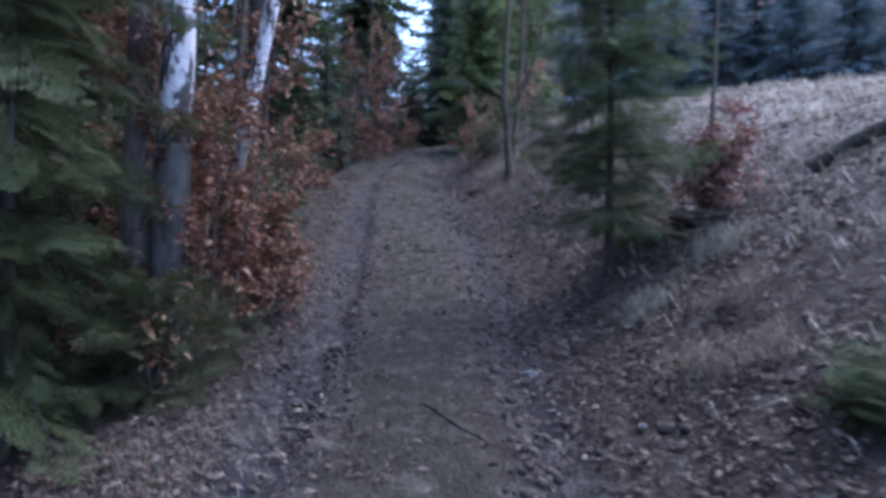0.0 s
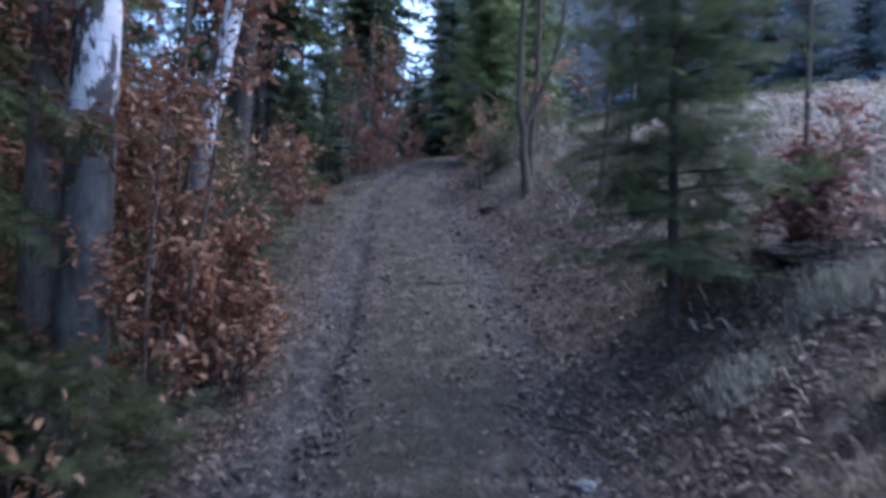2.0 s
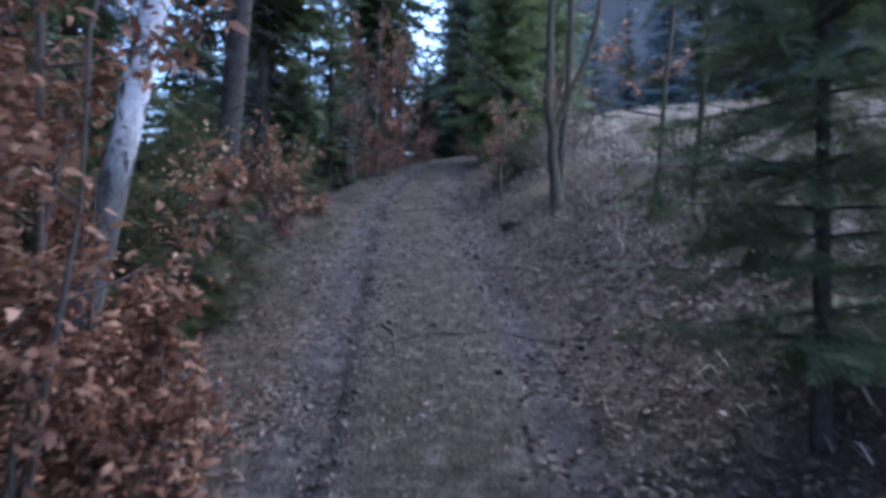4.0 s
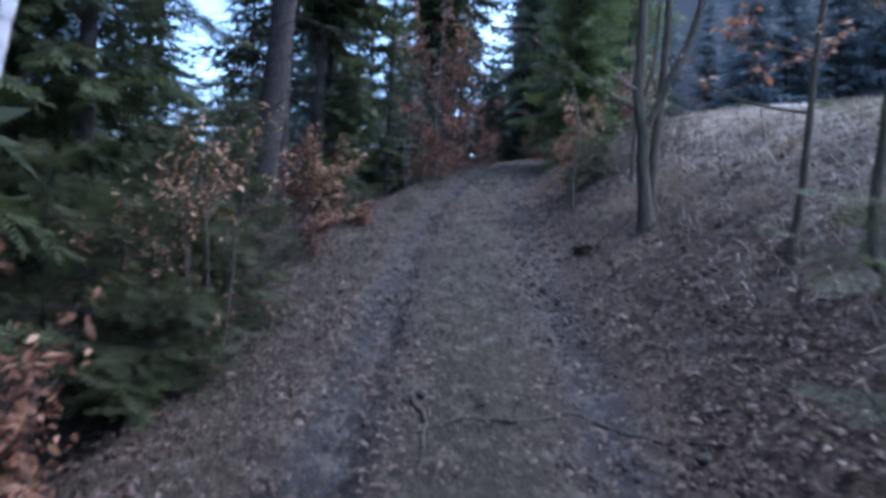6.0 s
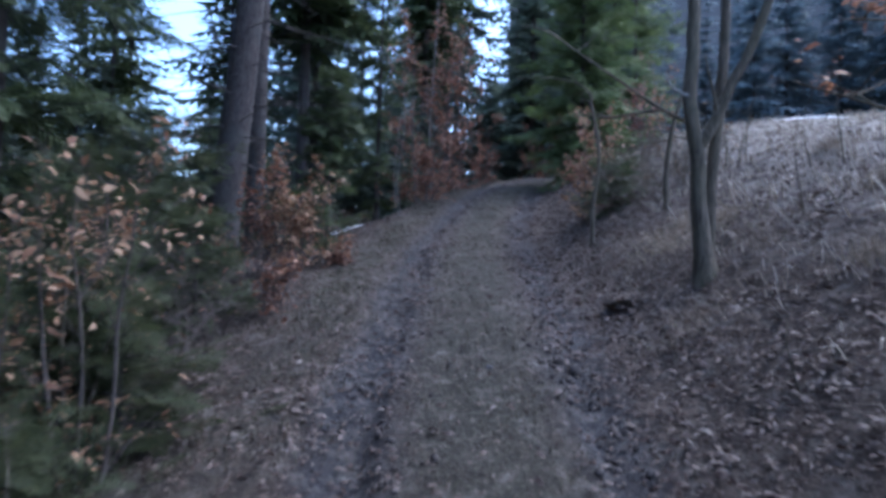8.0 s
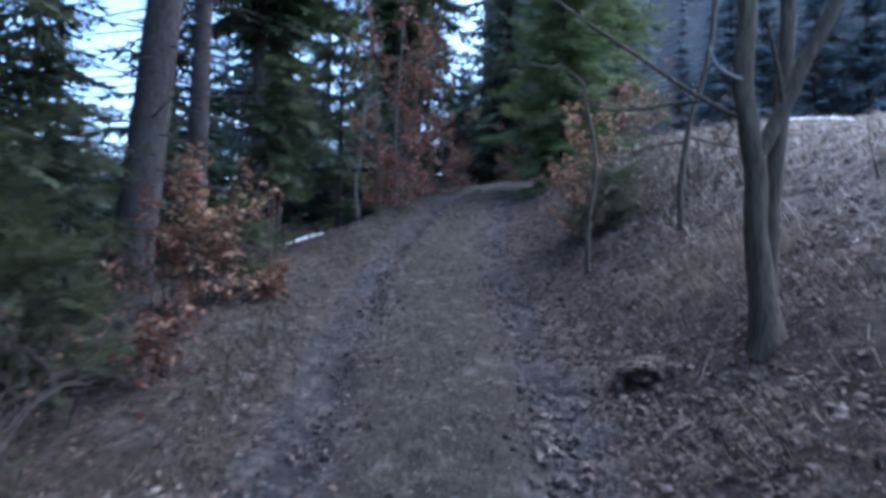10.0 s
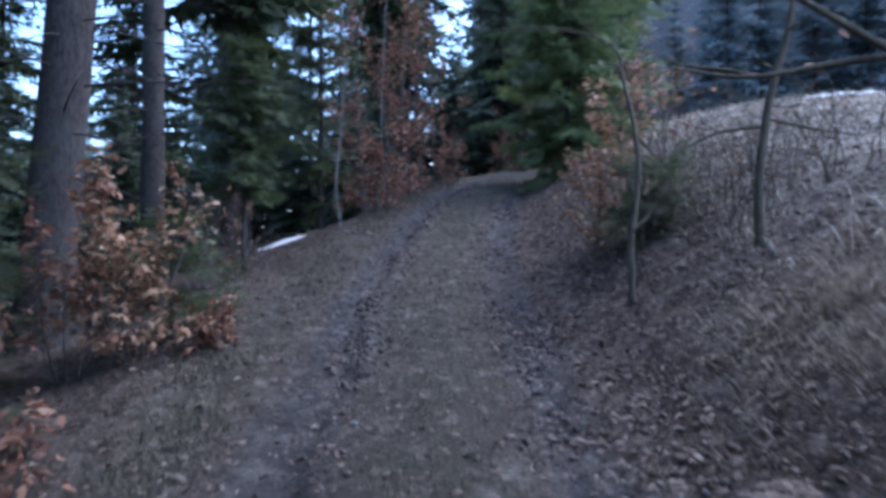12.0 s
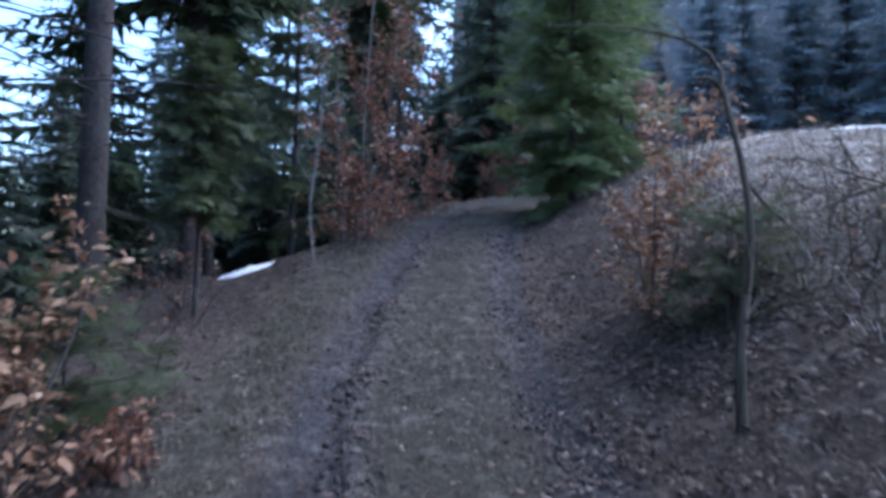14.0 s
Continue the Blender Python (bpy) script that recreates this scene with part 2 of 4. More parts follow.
LITTER = foliage("fallen_leaves", ((0.2, (0.04, 0.026, 0.021)), (0.4, (0.074, 0.048, 0.036)), (0.58, (0.1, 0.071, 0.057)), (0.74, (0.138, 0.107, 0.088)), (0.9, (0.25, 0.21, 0.18))), 0.55, 0.05)
HAY = foliage("dry_grass", ((0.25, (0.216, 0.180, 0.135)), (0.5, (0.405, 0.351, 0.279)), (0.8, (0.576, 0.531, 0.459))), 0.7, 0.2)
SHORT_GRASS = foliage("short_track_grass", ((0.25, (0.04, 0.037, 0.024)), (0.5, (0.07, 0.063, 0.04)), (0.8, (0.115, 0.1, 0.07))), 0.7, 0.2)
BANK_GRASS = foliage("withered_bank_grass", ((0.25, (0.136, 0.106, 0.076)), (0.5, (0.246, 0.204, 0.153)), (0.8, (0.357, 0.306, 0.246))), 0.7, 0.2)
PALE_GRASS = foliage("pale_grass", ((0.25, (0.15, 0.15, 0.11)), (0.5, (0.3, 0.3, 0.23)), (0.8, (0.44, 0.43, 0.36))), 0.7, 0.2)


# ---- mesh helpers ----
class Geo:
    """Vertices and faces gathered from many pieces."""
    def __init__(self):
        self.v, self.f, self.n = [], [], 0

    def add(self, verts, faces):
        verts = np.asarray(verts, float)
        self.v.append(verts)
        self.f.append(np.asarray(faces, int) + self.n)
        self.n += len(verts)

    def tube(self, pts, radii, sides=6, rough=0.0, rng=None):
        pts = np.asarray(pts, float)
        k = len(pts)
        tan = np.gradient(pts, axis=0)
        tan /= np.linalg.norm(tan, axis=1)[:, None] + 1e-9
        ref = np.array((1.0, 0, 0)) if abs(tan[0][0]) < 0.8 else np.array((0, 1.0, 0))
        u = np.cross(tan, ref)
        u /= np.linalg.norm(u, axis=1)[:, None] + 1e-9
        w = np.cross(tan, u)
        a = np.linspace(0, 2 * np.pi, sides, endpoint=False)
        r = np.asarray(radii, float)[:, None] * np.ones((1, sides))
        if rough and rng is not None:
            r = r * (1 + rough * rng.standard_normal((k, sides)))
        ring = pts[:, None, :] + r[:, :, None] * (np.cos(a)[None, :, None] * u[:, None, :] + np.sin(a)[None, :, None] * w[:, None, :])
        i = np.arange(k - 1)[:, None] * sides
        j = np.arange(sides)[None, :]
        q = np.stack((i + j, i + (j + 1) % sides, i + sides + (j + 1) % sides, i + sides + j), -1).reshape(-1, 4)
        self.add(ring.reshape(-1, 3), q)

    def stamp(self, verts, faces, mats, offs):
        """Many copies of one small piece, by 3 x 3 matrices and places."""
        n = len(offs)
        if not n:
            return
        vv = np.einsum("nij,vj->nvi", np.asarray(mats), verts) + np.asarray(offs)[:, None, :]
        ff = np.asarray(faces)[None] + (np.arange(n) * len(verts))[:, None, None]
        self.add(vv.reshape(-1, 3), ff.reshape(-1, faces.shape[1]))

    def mesh(self, name, mat, smooth=False):
        me = bpy.data.meshes.new(name)
        if self.v:
            v = np.concatenate(self.v)
            sizes = np.concatenate([np.full(len(f), f.shape[1]) for f in self.f])
            flat = np.concatenate([f.ravel() for f in self.f])
            me.vertices.add(len(v))
            me.vertices.foreach_set("co", v.ravel().astype(np.float32))
            me.loops.add(len(flat))
            me.loops.foreach_set("vertex_index", flat.astype(np.int32))
            me.polygons.add(len(sizes))
            me.polygons.foreach_set("loop_start", (np.cumsum(sizes) - sizes).astype(np.int32))
            if smooth:
                me.polygons.foreach_set("use_smooth", np.ones(len(sizes), bool))
            me.update(calc_edges=True)
        me.materials.append(mat)
        return me


def part(name, geo, mat, parent, label="", smooth=False):
    ob = new(name, geo.mesh(name, mat, smooth))
    ob.parent = parent
    return tagged(ob, label)


def thing(name, place, label, category, group="", turn=0.0):
    ob = new(name)
    ob.empty_display_size = 0.2
    ob.matrix_basis = pose(*place, 0, 0, turn)
    return tagged(ob, label, category, group)


def spot(x, y, sink=0.03):
    return (x, y, float(ground_z(x, y)) - sink)


def unit(v):
    v = np.asarray(v, float)
    return v / (np.linalg.norm(v, axis=-1, keepdims=True) + 1e-9)


def frames_from(direction, up):
    """Matrices whose x runs along direction and whose z is near up."""
    x = unit(direction)
    y = unit(np.cross(up, x))
    return np.stack((x, y, np.cross(x, y)), -1)


# one withered leaf: 6 points, bent along its rib
LEAF_V = np.array(((0, 0, 0), (0.3, 0.2, 0.09), (0.7, 0.16, 0.06), (1, 0, -0.1), (0.7, -0.16, 0.11), (0.3, -0.2, 0.06)))
LEAF_F = np.array(((0, 1, 5), (1, 2, 4), (1, 4, 5), (2, 3, 4)))


def scatter_leaves(geo, rng, pts, size, droop=0.3, vary=0.45):
    n = len(pts)
    d = rng.standard_normal((n, 3))
    d[:, 2] = d[:, 2] * 0.5 - droop
    up = rng.standard_normal((n, 3)) * 0.6 + (0, 0, 0.8)
    m = frames_from(d, up) * (size * (1 + vary * rng.standard_normal(n)).clip(0.4, 2))[:, None, None]
    geo.stamp(LEAF_V, LEAF_F, m, pts)


def spray(level):
    """A flat spruce twig one long, along x, with needles (2), jagged side twigs (1) or plain tufts (0)."""
    v, f = [], []
    def tri(a, b, c):
        f.append((len(v), len(v) + 1, len(v) + 2))
        v.extend((a, b, c))
    def needles(a, b, count, length, wide):
        a, b = np.array(a), np.array(b)
        ax = unit(b - a)
        side = unit(np.cross((0, 0, 1), ax))
        for i in range(count):
            p = a + (b - a) * (i + 0.5) / count
            for s in (-1, 1):
                tip = p + ax * length * 0.65 + side * s * length * 0.75 + np.array((0, 0, length * (0.35 if i % 2 else -0.05)))
                tri(p - ax * wide, p + ax * wide, tip)
        tri(b - side * wide, b + side * wide, b + ax * length)
    r = np.random.default_rng(5)
    if level == 2:
        needles((0, 0, 0), (1, 0, 0), 14, 0.08, 0.016)
        for i in range(5):
            for s in (-1, 1):
                x = 0.12 + 0.17 * i + 0.05 * (s > 0)
                ln = 0.42 * (1.05 - x) + 0.06
                needles((x, 0, 0), (x + ln * 0.75, s * ln * 0.66, -0.05 * ln), 6, 0.075, 0.017)
    else:
        count, wide = ((6, 0.03), (3, 0.075))[level == 0]
        for i in range(count):
            for s in (-1, 1):
                x = 0.05 + 0.85 * i / count + 0.04 * (s > 0)
                ln = 0.5 * (1.05 - x) + 0.1
                a, b = np.array((x, 0, 0)), np.array((x + ln * 0.8, s * ln * 0.62, -0.1 * ln + 0.05 * r.standard_normal()))
                ax = unit(b - a)
                sd = unit(np.cross((0, 0, 1), ax)) * wide
                mid1 = a * 0.5 + b * 0.5
                f.append((len(v), len(v) + 1, len(v) + 2))
                f.append((len(v), len(v) + 2, len(v) + 3))
                v.extend((a, mid1 + sd, b, mid1 - sd - np.array((0, 0, wide * 0.6))))
        tri(np.array((0.2, -wide, 0)), np.array((0.2, wide, 0)), np.array((1.1, 0, 0)))
    return np.array(v, float), np.array(f)


SPRAYS = [spray(0), spray(1), spray(2)]


def bough(rng, length, rise, sag, level, density=1.0):
    """A spruce bough along +x: its wood and its needles. rise: slope at the trunk; sag: how far the tip hangs."""
    s = np.linspace(0, 1, 9)
    side = rng.normal(0, 0.06) * length
    pts = np.stack((s * length, side * s ** 2, rise * length * s - sag * length * s ** 1.8 + 0.12 * length * s ** 4), -1)
    wood, green = Geo(), Geo()
    wood.tube(pts, (0.005 + 0.0045 * length) * (1.05 - s), 5)
    n = max(2, int((13 if level == 2 else 11 if level == 1 else 2.0) * density * (0.4 + 0.6 * length)))
    k = np.repeat(np.linspace(0.08, 0.98, n), 2)
    k = (k + rng.normal(0, 0.035, len(k))).clip(0.08, 1)
    p = np.stack([np.interp(k, s, pts[:, i]) for i in range(3)], -1)
    t = unit(np.stack([np.interp(k, s, np.gradient(pts[:, i])) for i in range(3)], -1))
    sgn = np.tile((-1.0, 1.0), n)
    lat = np.stack((-t[:, 1], t[:, 0], np.zeros(len(k))), -1)
    d = t * rng.uniform(0.55, 0.95, len(k))[:, None] + lat * (sgn * rng.uniform(0.5, 0.9, len(k)))[:, None]
    d[:, 2] += rng.uniform(-0.75, 0.2, len(k))
    size = (0.16 + 0.34 * np.sqrt(length) * (1.05 - k) * (0.5 + k)) * rng.uniform(0.5, 1.25, len(k))
    if level == 0:
        size *= 2.3
    if level == 2:
        size *= 0.8
    m = frames_from(d, np.array((0, 0, 1.0)) + rng.normal(0, 0.45, (len(k), 3))) * size[:, None, None]
    green.stamp(*SPRAYS[level], m, p)
    tip = frames_from(t[-1:], np.array(((0, 0, 1.0),))) * 0.22 * (0.6 + 0.5 * length)
    green.stamp(*SPRAYS[level], tip, p[-1:])
    return wood, green


def frond():
    """A whole drooping bough seen from far, one long: thin hanging side twigs along a spine."""
    r = np.random.default_rng(17)
    v, f = [], []
    k = 11
    for i in range(k):
        x0, x1 = i / k, (i + 1.25) / k
        z0, z1 = 0.12 * x0 - 0.38 * x0 ** 2, 0.12 * x1 - 0.38 * x1 ** 2
        for s in (-1, 1):
            w = (0.34 * (1 - x0) ** 0.7 + 0.05) * r.uniform(0.6, 1.25)
            f.append((len(v), len(v) + 1, len(v) + 2))
            v.extend(((x0, 0, z0), (x1, 0, z1), (x0 + 0.12 + r.uniform(0, 0.14), s * w, z0 - r.uniform(0.03, 0.24))))
    return np.array(v), np.array(f)


FROND = frond()


def far_crown(rng, axis, s, crown_from, reach, whorls, per):
    g, mats, offs = Geo(), [], []
    for w in range(whorls):
        h = min(crown_from + (0.99 - crown_from) * (w + rng.uniform(-0.3, 0.3)) / whorls, 0.99)
        room = max(0.0, (h - crown_from) / (1 - crown_from))
        ln0 = reach * (1 - room) ** 0.85 * min(1, 0.7 + room * 3) + 0.2
        for k in range(per):
            a = 2 * math.pi * (k + rng.uniform(-0.5, 0.5)) / per + w * 1.1
            ln = ln0 * rng.uniform(0.5, 1.2)
            mats.append(frames_from(np.array((math.cos(a), math.sin(a), rng.normal(-0.05 + 0.4 * room, 0.15))), np.array((rng.normal(0, 0.25), rng.normal(0, 0.25), 1.0))) * ln)
            offs.append([float(np.interp(h, s, axis[:, i])) for i in range(3)])
    g.stamp(*FROND, np.array(mats), np.array(offs))
    return g


def rotated(geo, m):
    out = Geo()
    out.v = [np.asarray(v) @ np.array(m.to_3x3()).T + np.array(m.translation) for v in geo.v]
    out.f, out.n = geo.f, geo.n
    return out


def leaning_axis(rng, height, lean=(0, 0), bend=0.02, k=14):
    s = np.linspace(0, 1, k)
    return np.stack((lean[0] * s * height + bend * height * np.sin(s * 4 + rng.uniform(0, 6)) * s, lean[1] * s * height + bend * height * np.sin(s * 3 + rng.uniform(0, 6)) * s, s * height), -1)


def spruce(name, x, y, seed, height, girth, crown_from, reach, level, whorls, label, needles=None, hero=False, lean=(0, 0), density=1.0, sag=0.35, dead=0, group="", per=5, flare=0.5, plain=False, trunk_mat=None, dead_len=(0.3, 1.3)):
    """A spruce: trunk, and its boughs, each with its needles (hero) or gathered into one crown."""
    rng = np.random.default_rng(seed)
    base = thing(name, spot(x, y, 0.06), label, "tree", group)
    axis = leaning_axis(rng, height, lean, 0.004)
    s = np.linspace(0, 1, len(axis))
    wood = Geo()
    fine = np.linspace(0, 1, 30) ** 1.5
    ax = np.stack([np.interp(fine, s, axis[:, i]) for i in range(3)], -1)
    wood.tube(ax, girth / 2 * ((1 - 0.93 * fine) + flare * np.exp(-fine * height / 0.22)), 14 if level else 8, 0.03 if level else 0.0, rng)
    for _ in range(dead):
        z = rng.uniform(0.08, max(0.12, crown_from)) * height
        a = rng.uniform(0, 2 * math.pi)
        ln = rng.uniform(*dead_len)
        p0 = np.array([np.interp(z / height, s, axis[:, i]) for i in range(3)])
        q = np.linspace(0, 1, 5)[:, None]
        wood.tube(p0 + q * ln * np.array((math.cos(a), math.sin(a), rng.uniform(-0.3, 0.1))) + (0, 0, -0.15) * q ** 2, 0.011 * (1.1 - q[:, 0]), 4)
    part("trunk", wood, trunk_mat or SPRUCE_BARK, base, "", True)
    crown, limbs = Geo(), Geo()
    if plain:
        crown = far_crown(rng, axis, s, crown_from, reach, whorls, per)
    for w in range(0 if plain else whorls):
        h = crown_from + (0.985 - crown_from) * (w + rng.uniform(-0.4, 0.4)) / whorls
        h = min(max(h, 0.01), 0.99)
        room = (h - crown_from) / (1 - crown_from)
        ln0 = reach * (1 - room) ** 0.8 * min(1, 0.65 + room * 3) + 0.12
        for b in range(per):
            a = 2 * math.pi * (b + rng.uniform(-0.35, 0.35)) / per + w * 1.3
            ln = ln0 * rng.uniform(0.4, 1.15)
            p0 = [float(np.interp(h, s, axis[:, i])) for i in range(3)]
            wd, gr = bough(rng, ln, 0.05 + 0.5 * room + rng.normal(0, 0.08), sag * rng.uniform(0.4, 1.5), level, density)
            m = pose(*p0, rng.normal(0, 8), 0, math.degrees(a))
            if hero:
                bo = part("bough", rotated(wd, m), SPRUCE_BARK, base)
                part("needles", rotated(gr, m), needles or NEEDLES, bo)
            else:
                g = rotated(gr, m)
                for v, f in zip(g.v, g.f):
                    crown.v.append(v)
                    crown.f.append(np.asarray(f) + crown.n)
                crown.n += g.n
                if level:
                    g = rotated(wd, m)
                    for v, f in zip(g.v, g.f):
                        limbs.v.append(v)
                        limbs.f.append(np.asarray(f) + limbs.n)
                    limbs.n += g.n
    if not hero:
        part("crown", crown, needles or NEEDLES, base)
        if level and not plain:
            tagged(part("bough_wood", limbs, SPRUCE_BARK, base), kind="stuff")
    return base


def grow(rng, start, way, length, radius, depth, sub=4, wander=0.25, lift=0.15, out=None, level=0, share=(0.35, 0.6)):
    """Branches that fork: a list of (level, points, radii)."""
    out = [] if out is None else out
    k = 7
    pts, d = [np.asarray(start, float)], unit(way)
    for i in range(k):
        d = unit(d + rng.normal(0, wander / 2.2, 3) + (0, 0, lift / k))
        pts.append(pts[-1] + d * length / k)
    pts = np.array(pts)
    out.append((level, pts, radius * np.linspace(1, 0.35, k + 1)))
    if depth > 0:
        for j in range(sub):
            i = int(rng.integers(2, k + 1))
            t = unit(pts[i] - pts[i - 1])
            side = unit(rng.standard_normal(3) * (1, 1, 0.5))
            grow(rng, pts[i], t * 0.65 + side * 0.8, length * rng.uniform(*share), radius * (1 - 0.09 * i) * 0.55, depth - 1, sub, wander, lift, out, level + 1, share)
    return out


def leafy_shrub(name, x, y, seed, height, spread, stems, leaves, leaf_size, mat, label, category="shrub", clothed=(0.04, 1.0), wood_mat=None, group="", lean=(0, 0)):
    """A shrub or sapling that keeps its withered leaves: each stem with its twigs, and the leaves."""
    rng = np.random.default_rng(seed)
    base = thing(name, spot(x, y), label, category, group)
    sites = []
    for i in range(stems):
        a = 2 * math.pi * i / stems + rng.uniform(-0.5, 0.5)
        way = np.array((math.cos(a) * spread * 0.38 + lean[0], math.sin(a) * spread * 0.38 + lean[1], 1.0)) if stems > 1 else np.array((lean[0], lean[1], 1.0))
        ln = height * (1 if i == 0 else rng.uniform(0.55, 0.95))
        twigs = grow(rng, (math.cos(a) * 0.06 * (stems > 1), math.sin(a) * 0.06 * (stems > 1), 0), way, ln, 0.005 + 0.0052 * height, 2, 7, 0.15, 0.7, share=(0.22, 0.4))
        wood = Geo()
        for lv, p, r in twigs:
            wood.tube(p, np.maximum(r, 0.0016), 5 if lv == 0 else 3)
            if lv > 0:
                sites.append(p)
        part("stem", wood, wood_mat or TWIG, base)
    for i in range(stems * 3):
        a = rng.uniform(0, 2 * math.pi)
        low = Geo()
        for lv, p, r in grow(rng, (math.cos(a) * 0.05, math.sin(a) * 0.05, 0.02), (math.cos(a), math.sin(a), rng.uniform(0.5, 1.6)), min(height * 0.45, spread * 1.1), 0.006, 1, 5, 0.25, 0.1):
            low.tube(p, np.maximum(r, 0.0014), 3)
            sites.append(p)
        part("shoot", low, wood_mat or TWIG, base)
    allp = np.concatenate(sites)
    lo, hi = clothed[0] * height, clothed[1] * height
    allp = allp[(allp[:, 2] > lo) & (allp[:, 2] < hi * 1.2)]
    if spread:
        keep = np.hypot(allp[:, 0] - lean[0] * allp[:, 2], allp[:, 1] - lean[1] * allp[:, 2]) < spread * 1.25
        allp = allp[keep]
    pick = allp[rng.integers(0, len(allp), leaves)] + rng.normal(0, 0.035, (leaves, 3))
    g = Geo()
    scatter_leaves(g, rng, pick, leaf_size)
    part("leaves", g, mat, base)
    return base


def bare_tree(name, x, y, seed, label, stems, mat, twigs=5, depth=2, twig_len=0.6, category="tree", flare=0.6, leaves=0, leaf_mat=None, z_twigs=0.35, lean_out=0.8, leaf_span=(0.0, 99.0)):
    """A leafless tree from drawn stems: rows of (points, thick at foot, thick at top, twigs on it or None)."""
    rng = np.random.default_rng(seed)
    base = thing(name, spot(x, y, 0.04), label, category)
    sites = []
    for i, (pts, r0, r1) in enumerate(stems):
        pts = np.array(pts, float)
        s = np.concatenate(((0,), np.cumsum(np.linalg.norm(np.diff(pts, axis=0), axis=1))))
        q = np.linspace(0, s[-1], max(8, int(s[-1] / 0.12)))
        soft = np.stack([np.interp(q, s, pts[:, j]) for j in range(3)], -1)
        for _ in range(2):
            soft[1:-1] = (soft[:-2] + 2 * soft[1:-1] + soft[2:]) / 4
        soft += rng.normal(0, 0.06 * r0, soft.shape)
        rad = np.interp(q, (0, s[-1]), (r0, r1))
        if i == 0:
            rad = rad * (1 + flare * np.exp(-q / 0.17))
        wood = Geo()
        wood.tube(soft, rad, 12 if r0 > 0.03 else 7, 0.03, rng)
        for _ in range(int(twigs * s[-1] / 1.5)):
            k = int(rng.integers(int(len(soft) * z_twigs), len(soft)))
            way = unit(rng.standard_normal(3) * (1, 1, 0.4)) * lean_out + (0, 0, 0.5)
            for lv, p, r in grow(rng, soft[k], way, twig_len * rng.uniform(0.4, 1.2), 0.006 + 0.12 * rad[k], depth, 3, 0.25, 0.1):
                wood.tube(p, np.maximum(r, 0.0014), 4 if lv == 0 else 3)
                if lv:
                    sites.append(p)
        part("trunk" if i == 0 else "limb", wood, mat, base, "", True)
    if leaves and sites:
        allp = np.concatenate(sites)
        allp = allp[(allp[:, 2] > leaf_span[0]) & (allp[:, 2] < leaf_span[1])]
        g = Geo()
        scatter_leaves(g, rng, allp[rng.integers(0, len(allp), leaves)] + rng.normal(0, 0.02, (leaves, 3)), 0.05)
        part("leaves", g, leaf_mat or LEAF_BROWN, base)
    return base


# ---- the ground: one sheet ----
def stretch(lo, hi, step, far_lo, far_hi, factor=1.14):
    inner = list(np.arange(lo, hi + step / 2, step))
    s = step
    while inner[-1] < far_hi:
        s *= factor
        inner.append(inner[-1] + s)
    s = step
    while inner[0] > far_lo:
        s *= factor
        inner.insert(0, inner[0] - s)
    return np.array(inner)


def build_ground():
    xs, ys = stretch(-3.0, 4.2, 0.055, -400, 400), stretch(0.5, 22, 0.07, -300, 500)
    X, Y = np.meshgrid(xs, ys)
    Z = ground_z(X, Y)
    d = off_track(X, Y)
    close = np.exp(-((Y - 9) / 14) ** 2) * (np.abs(d) < 6)
    rng = np.random.default_rng(3)
    Z = Z + close * rng.normal(0, 0.006, Z.shape)
    nx = len(xs)
    i = np.arange(len(ys) - 1)[:, None] * nx
    j = np.arange(nx - 1)[None, :]
    g = Geo()
    g.add(np.stack((X, Y, Z), -1).reshape(-1, 3), np.stack((i + j, i + j + 1, i + nx + j + 1, i + nx + j), -1).reshape(-1, 4))
    me = g.mesh("ground", GROUND, True)
    d = d + wander(X, Y)
    mud = np.interp(d, (-1.1, -0.92, -0.66, -0.58, -0.42, 0.28, 0.4, 0.5, 0.66, 0.8), (0.0, 1.1, 1.2, 0.7, 0.15, 0.15, 0.7, 1.2, 1.0, 0.0))
    grass = np.exp(-((d + 0.1) / 0.42) ** 4) * 1.0 + np.exp(-((d + 1.4) / 0.35) ** 2) * np.interp(Y, (6, 11), (0.3, 0.85))
    field = np.interp(d, (1.9, 3.2, 4.5), (0, 0.55, 1)) * np.interp(Y, (-20, -5, 28, 34), (1, 1, 1, 0.2))
    layer = me.color_attributes.new("zone", "FLOAT_COLOR", "POINT")
    layer.data.foreach_set("color", np.stack((mud, field, grass, np.ones_like(mud)), -1).reshape(-1).astype(np.float32))
    return tagged(new("ground", me), "leaf-strewn earth track with two ruts between forest and meadow bank", "ground", kind="structure")


build_ground()


